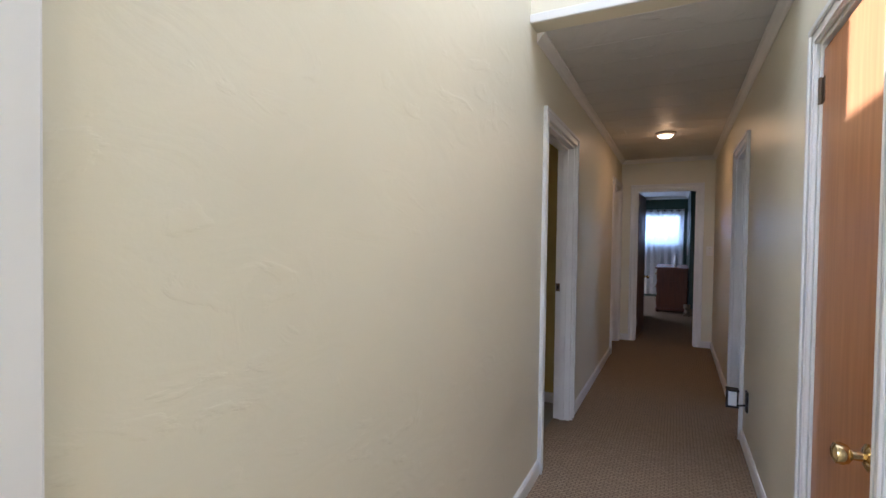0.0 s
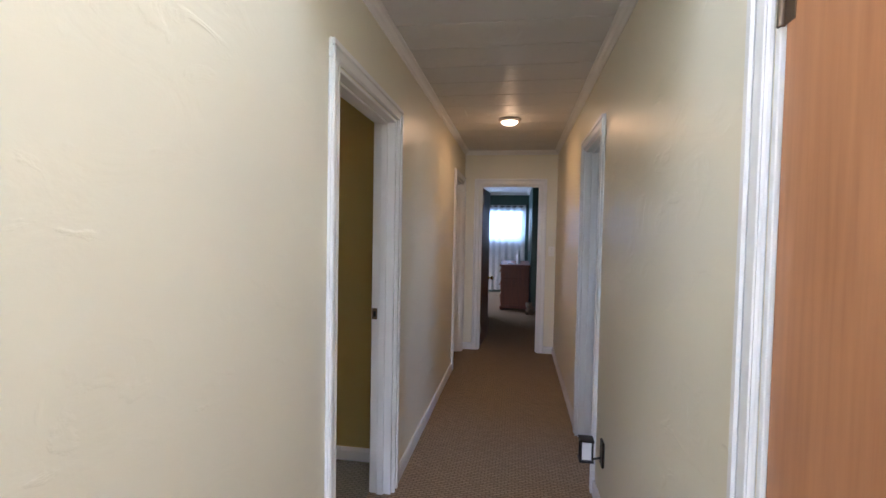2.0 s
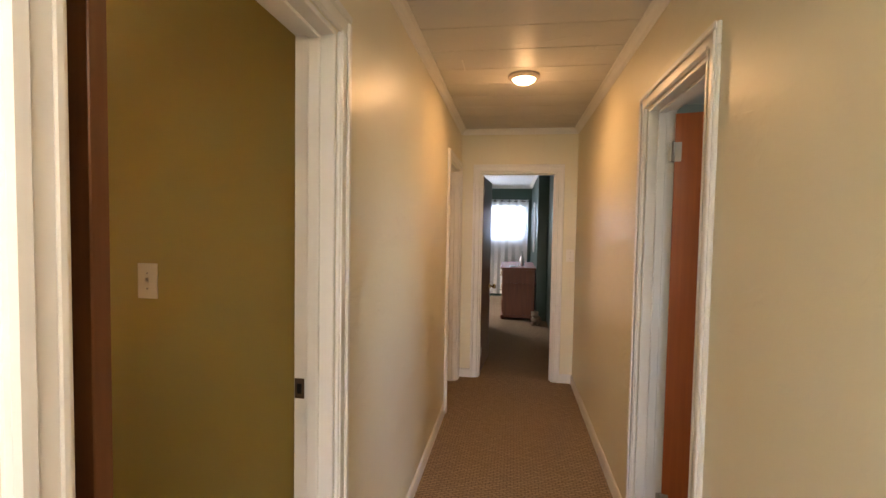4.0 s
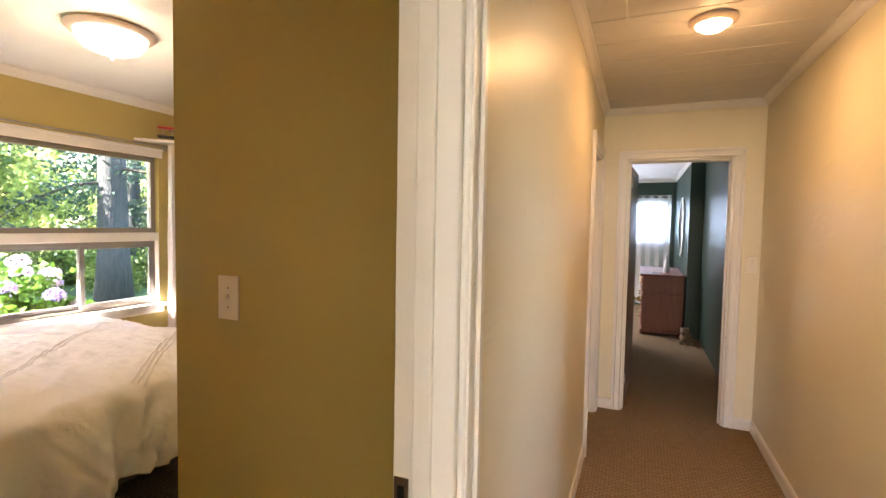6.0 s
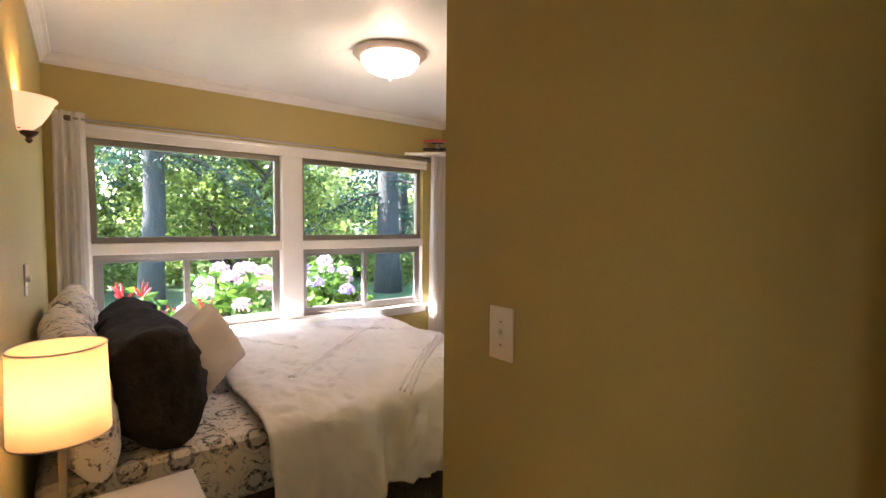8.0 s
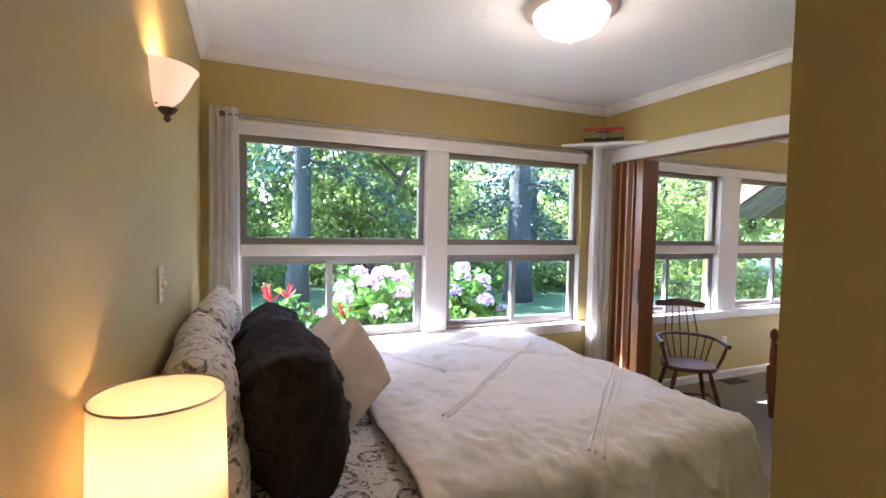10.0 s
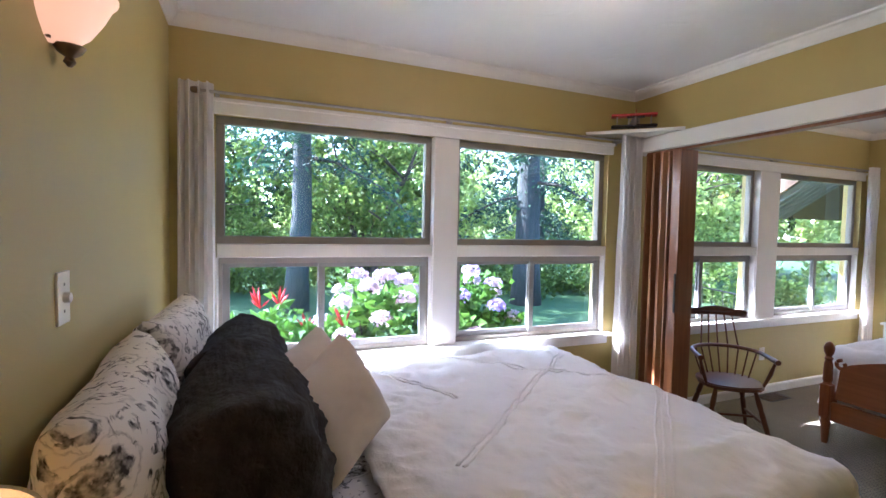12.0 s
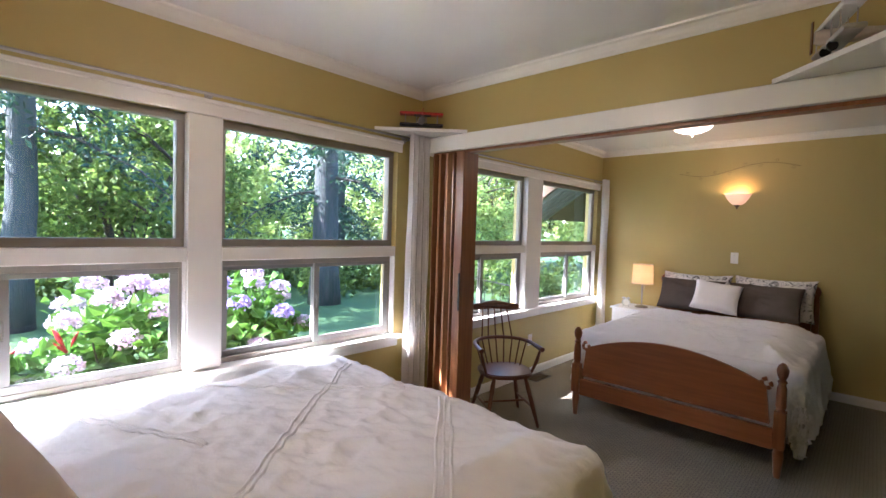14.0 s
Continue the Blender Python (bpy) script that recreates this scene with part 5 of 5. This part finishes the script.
part("rod", tube(bmesh.new(), [(-1.2, FY - 0.06, 2.095), (0.41, FY - 0.06, 2.095)], 0.009, 10), M_BLACK, o, smooth=True)

# bathroom glimpse
o = thing("bathroom_shelf", (1.5, 6.3, 0.75), "white bathroom vanity with a dark shelf above", "vanity")
part("cabinet", bx(0.78, 1.5, 5.85, 6.38, 0.0, 0.80, 0.004), M_WHITEP, o)
part("counter", bx(0.76, 1.52, 5.83, 6.395, 0.80, 0.84, 0.006), M_WHITEP, o)
part("backsplash", bx(0.76, 1.52, 6.375, 6.395, 0.84, 1.0), M_CHERRY, o)
part("shelf", bx(0.80, 1.4, 6.25, 6.398, 1.30, 1.62, 0.004), M_CHAIR, o)
o = thing("towel_rack", (1.0, 5.9, 0.84), "white wire basket on the vanity", "basket")
for i in range(6):
    part("wire", tube(bmesh.new(), [(0.80, 5.92, 0.86 + i * 0.035), (1.1, 5.92, 0.86 + i * 0.035)], 0.004, 6), M_WHITEP, o)
for x in (0.80, 0.95, 1.1):
    part("upright", tube(bmesh.new(), [(x, 5.92, 0.84), (x, 5.92, 1.045)], 0.005, 6), M_BLACK, o)


# ---------------------------------------------------------------- outdoors
GZ = -0.4
b = bmesh.new()
box(b, -260, WX - 0.17, -260, 260, GZ - 0.3, GZ)
box(b, WX - 0.17, 260, -260, -2.53, GZ - 0.3, GZ)
box(b, WX - 0.17, 260, 13.3, 260, GZ - 0.3, GZ)
structure("ground", b, M_LAWN, "mown lawn")
rng = np.random.default_rng(5)


def leaf_mesh(name, pts, size, material, flat=0.0, long=1.5):
    """Many small folded leaves at pts: two triangles each, turned at random."""
    n = len(pts)
    a = rng.normal(size=(n, 3))
    a[:, 2] *= 1 - flat
    a /= np.linalg.norm(a, axis=1)[:, None]
    c = np.cross(a, rng.normal(size=(n, 3)))
    c /= np.linalg.norm(c, axis=1)[:, None] + 1e-9
    s = size * rng.uniform(0.6, 1.4, (n, 1))
    up = np.cross(a, c) * 0.18 * s
    v = np.stack([pts - a * s * long / 2, pts + c * s / 2 + up, pts + a * s * long / 2, pts - c * s / 2 + up], 1).reshape(-1, 3)
    me = bpy.data.meshes.new(name)
    i = np.arange(n)[:, None] * 4
    f = np.concatenate([i + np.array([[0, 1, 2]]), i + np.array([[0, 2, 3]])], 1).reshape(-1, 3)
    me.from_pydata(v.tolist(), [], f.tolist())
    me.materials.append(material)
    return new(name, me)


def clumps(centre, radii, n_clump, per, spread):
    """Points in clumps scattered through an ellipsoid, thicker near its skin."""
    d = rng.normal(size=(n_clump, 3))
    d /= np.linalg.norm(d, axis=1)[:, None]
    c = np.array(centre) + d * np.array(radii) * rng.uniform(0.35, 1.0, (n_clump, 1))
    k = c[:, None, :] + rng.normal(size=(n_clump, per, 3)) * spread * rng.uniform(0.5, 1.3, (n_clump, 1, 1))
    return k.reshape(-1, 3)


def under(ob, parent):
    ob.parent = parent
    ob.matrix_parent_inverse = Matrix.Translation(parent.location).inverted()


def fir(x, y, r, h, low, label, seed):
    t = thing("fir_tree", (x, y, GZ), label, "tree", "fir trees")
    pts = [(x + 0.10 * fnoise(i, seed, 0, 0.5), y + 0.12 * fnoise(i, seed, 4, 0.5), GZ - 0.05 + h * i / 10) for i in range(11)]
    part("trunk", tube(bmesh.new(), pts, [r * (1.25 if i == 0 else 1.04 - 0.075 * i) for i in range(11)], 20), M_BARK, t, smooth="all")
    limbs = bmesh.new()
    leaf = []
    for i in range(26):
        z = low + (h - low - 0.5) * (i / 26)
        ang = i * 2.4 + seed
        ln = (2.6 - 1.6 * i / 26) * random.uniform(0.7, 1.15)
        d = Vector((math.cos(ang), math.sin(ang), 0))
        p0 = Vector((x, y, z))
        ps = [p0 + d * ln * q + Vector((0, 0, -0.55 * ln * q * q)) for q in (0, 0.3, 0.65, 1.0)]
        tube(limbs, ps, [0.05, 0.035, 0.02, 0.006], 6)
        for q in np.linspace(0.12, 1.0, 15):
            c = p0 + d * ln * q + Vector((0, 0, -0.55 * ln * q * q))
            k = rng.normal(size=(26, 3)) * np.array([0.20, 0.20, 0.13]) + np.array(c) + np.array([0, 0, -0.10])
            leaf.append(k)
    part("limbs", limbs, M_LIMB, t)
    under(leaf_mesh("crown", np.concatenate(leaf), 0.055, M_FIR, 0.2, 2.6), t)


fir(-12.1, 4.55, 0.24, 11, 3.0, "tall fir with a bare grey trunk", 1.0)
fir(-11.6, 10.1, 0.33, 12, 2.0, "tall fir with drooping dark branches", 2.0)
fir(-16.5, 13.8, 0.28, 11, 0.8, "dense dark fir beyond the lawn", 3.0)


def broadleaf(x, y, h, centre_h, radii, n, material, label, seed, size=0.10, per=80):
    t = thing("broadleaf_tree", (x, y, GZ), label, "tree", "broadleaf trees")
    random.seed(seed)
    b = bmesh.new()
    tips = []
    for i in range(5):
        a = 2 * math.pi * i / 5 + seed
        d = Vector((math.cos(a), math.sin(a), 0))
        ps = [Vector((x, y, GZ - 0.05)) + d * 0.08]
        for q in (0.25, 0.5, 0.75, 1.0):
            ps.append(Vector((x, y, GZ)) + d * (radii[0] * 0.75 * q ** 1.4 + 0.2 * random.uniform(-1, 1)) + Vector((0, 0, h * q)))
        tube(b, ps, [0.13, 0.10, 0.075, 0.05, 0.02], 8)
        for q in (1, 2, 3):
            for _ in range(3):
                e = ps[q] + Vector((random.uniform(-1, 1), random.uniform(-1, 1), random.uniform(0.1, 0.9))) * radii[0] * 0.55
                tube(b, [ps[q], ps[q].lerp(e, 0.5) + Vector((0, 0, 0.1)), e], [0.04, 0.022, 0.008], 6)
                tips.append(e)
    part("trunk", b, M_LIMB, t, smooth="all")
    c = clumps((x, y, GZ + centre_h), radii, n, per, 0.20)
    under(leaf_mesh("crown", c, size, material, 0.1), t)


broadleaf(-14.5, 6.6, 4.2, 3.0, (2.6, 2.8, 2.4), 150, M_LEAF, "spreading leafy tree with dark branching limbs", 3)
broadleaf(-15.5, 2.0, 4.4, 3.1, (2.8, 2.8, 2.4), 150, M_LEAF, "spreading leafy tree beside the lawn", 4)
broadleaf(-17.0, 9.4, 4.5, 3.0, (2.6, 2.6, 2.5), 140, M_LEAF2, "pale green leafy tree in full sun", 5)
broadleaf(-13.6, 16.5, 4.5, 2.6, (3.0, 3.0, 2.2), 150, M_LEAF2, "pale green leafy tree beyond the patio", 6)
broadleaf(-16.0, 22.0, 6.0, 3.4, (3.4, 3.4, 2.8), 150, M_LEAF, "leafy tree beyond the patio", 7)

# far woods and hedge line
pts = []
for i in range(70):
    a = radians(18 + 112 * i / 69)
    r = random.uniform(21, 30)
    cx, cy = -1.6 - r * math.sin(a), 3.8 + r * math.cos(a)
    hh = random.uniform(3.0, 8.5)
    pts.append(clumps((cx, cy, GZ + hh * 0.5), (1.9, 1.9, hh * 0.55), 30, 30, 0.32))
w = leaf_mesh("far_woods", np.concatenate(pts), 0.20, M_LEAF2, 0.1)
tagged(w, "sunlit green woods beyond the garden", "woods", kind="stuff")
pts = []
for i in range(26):
    a = radians(30 + 85 * i / 25)
    r = random.uniform(13, 15.5)
    pts.append(clumps((-1.6 - r * math.sin(a), 3.8 + r * math.cos(a), GZ + 0.4), (0.9, 0.9, 0.6), 16, 50, 0.18))
w = leaf_mesh("shrub_border", np.concatenate(pts), 0.09, M_LEAF, 0.1)
tagged(w, "mixed green shrubs along the lawn's edge", "shrubs", kind="stuff")


# hydrangeas under the window
def hydrangea(x, y, rx, ry, h, heads, label, seed):
    random.seed(seed)
    t = thing("hydrangea_bush", (x, y, GZ), label, "bush", "hydrangeas")
    b = bmesh.new()
    for i in range(9):
        a = 2 * math.pi * i / 9
        tube(b, [(x + 0.05 * math.cos(a), y + 0.05 * math.sin(a), GZ - 0.03), (x + rx * 0.7 * math.cos(a), y + ry * 0.7 * math.sin(a), GZ + h * 0.75)], [0.012, 0.006], 6)
    part("stems", b, M_LIMB, t)
    c = clumps((x, y, GZ + h * 0.55), (rx, ry, h * 0.45), 90, 16, 0.09)
    c[:, 2] = np.maximum(c[:, 2], GZ + 0.03)
    under(leaf_mesh("foliage", c, 0.085, M_HYDL, 0.35, 1.5), t)
    for i in range(heads):
        a, q = i * 2.399, math.sqrt((i + 0.5) / heads)
        px, py = x + rx * 1.0 * q * math.cos(a), y + ry * 1.0 * q * math.sin(a)
        pz = GZ + h * (1.02 - 0.42 * q * q) + random.uniform(-0.05, 0.05)
        d = rng.normal(size=(190, 3))
        d[:, 2] = np.abs(d[:, 2]) - 0.35
        d /= np.linalg.norm(d, axis=1)[:, None]
        p_ = np.array((px, py, pz)) + d * np.array((0.095, 0.095, 0.075)) * rng.uniform(0.85, 1.05, (190, 1))
        under(leaf_mesh("flower_head", p_, 0.030, random.choice((M_PINKW, M_PINKW, M_LILAC)), 0.0, 1.0), t)


hydrangea(-6.0, 4.75, 0.62, 0.62, 1.42, 20, "hydrangea bush with white, pink and violet flower heads", 1)
hydrangea(-6.1, 5.75, 0.55, 0.60, 1.38, 14, "hydrangea bush with violet and pink flower heads", 2)


def flower_plant(x, y, h, label, seed):
    random.seed(seed)
    t = thing("flowering_plant", (x, y, GZ), label, "plant", "red flowers")
    c = clumps((x, y, GZ + h * 0.5), (0.34, 0.34, h * 0.42), 50, 18, 0.08)
    c[:, 2] = np.maximum(c[:, 2], GZ + 0.02)
    under(leaf_mesh("foliage", c, 0.06, M_HYDL, 0.2, 2.0), t)
    for k in range(2):
        b = bmesh.new()
        bx_, by_ = x + random.uniform(-0.15, 0.15), y + random.uniform(-0.2, 0.2)
        for i in range(6):
            a = random.uniform(0, 6.28)
            e = Vector((math.cos(a) * 0.08, math.sin(a) * 0.08, random.uniform(0.06, 0.20)))
            tube(b, [Vector((bx_, by_, GZ + h * 0.92)), Vector((bx_, by_, GZ + h * 0.92)) + e * 0.6, Vector((bx_, by_, GZ + h * 0.92)) + e], [0.004, 0.012, 0.002], 6)
        part("bloom", b, M_REDF, t)


flower_plant(-5.75, 3.78, 1.28, "leafy plant with spiky red blooms", 3)
flower_plant(-5.7, 4.18, 1.05, "leafy plant with spiky red blooms", 4)
flower_plant(-5.6, 3.1, 0.75, "low leafy plant at the lawn's edge", 5)

# house wing and patio beyond the second room
h = thing("house_wing", (-5.4, 12.6, GZ), "grey house wing with a brown overhanging roof", "house")
part("wall", holed(bmesh.new(), "y", 11.7, 11.85, -5.6, WX - 0.2, GZ, 3.0, [(-5.4, -4.8, 0.5, 1.8)]), M_SIDING, h)
part("side_wall", bx(-5.6, -5.45, 11.85, 16.0, GZ, 2.6), M_SIDING, h)
part("roof", prism(bmesh.new(), [(-6.55, 1.78), (-3.6, 3.75), (-3.6, 3.92), (-6.55, 1.95)], 10.9, 16.4), M_ROOF, h)
part("fascia", prism(bmesh.new(), [(-6.58, 1.72), (-3.6, 3.72), (-3.6, 3.94), (-6.58, 1.97)], 10.86, 10.9), M_ROOF, h)
for i in range(6):
    part("rafter", prism(bmesh.new(), [(-6.45, 1.74), (-3.7, 3.60), (-3.7, 3.70), (-6.45, 1.84)], 11.0 + i * 0.14, 11.04 + i * 0.14), M_SIDING, h)
wn_ = part("window", bx(-5.4, -4.8, 11.72, 11.73, 0.5, 1.8), M_GLASS, h)
r_ = thing("patio_railing", (-7.2, 10.6, GZ), "black wrought-iron patio railing", "railing")
for z in (0.25, 0.62):
    part("rail", tube(bmesh.new(), [(-9.0, 11.2, z), (-5.6, 9.9, z)], 0.012, 8), M_BLACK, r_)
for i in range(15):
    q = i / 14
    part("baluster", tube(bmesh.new(), [(-9.0 + 3.4 * q, 11.2 - 1.3 * q, GZ), (-9.0 + 3.4 * q, 11.2 - 1.3 * q, 0.62)], 0.008, 6), M_BLACK, r_)
t_ = thing("patio_table", (-7.0, 9.3, GZ), "round black metal patio table", "table")
part("tabletop", lathe(bmesh.new(), [(0.5, 0.30), (0.52, 0.315), (0.5, 0.33)], (-7.0, 9.3, 0), 32), M_BLACK, t_)
for i in range(4):
    a = math.pi / 4 + i * math.pi / 2
    part("leg", tube(bmesh.new(), [(-7.0 + 0.38 * math.cos(a), 9.3 + 0.38 * math.sin(a), GZ), (-7.0 + 0.2 * math.cos(a), 9.3 + 0.2 * math.sin(a), 0.30)], 0.012, 6), M_BLACK, t_)
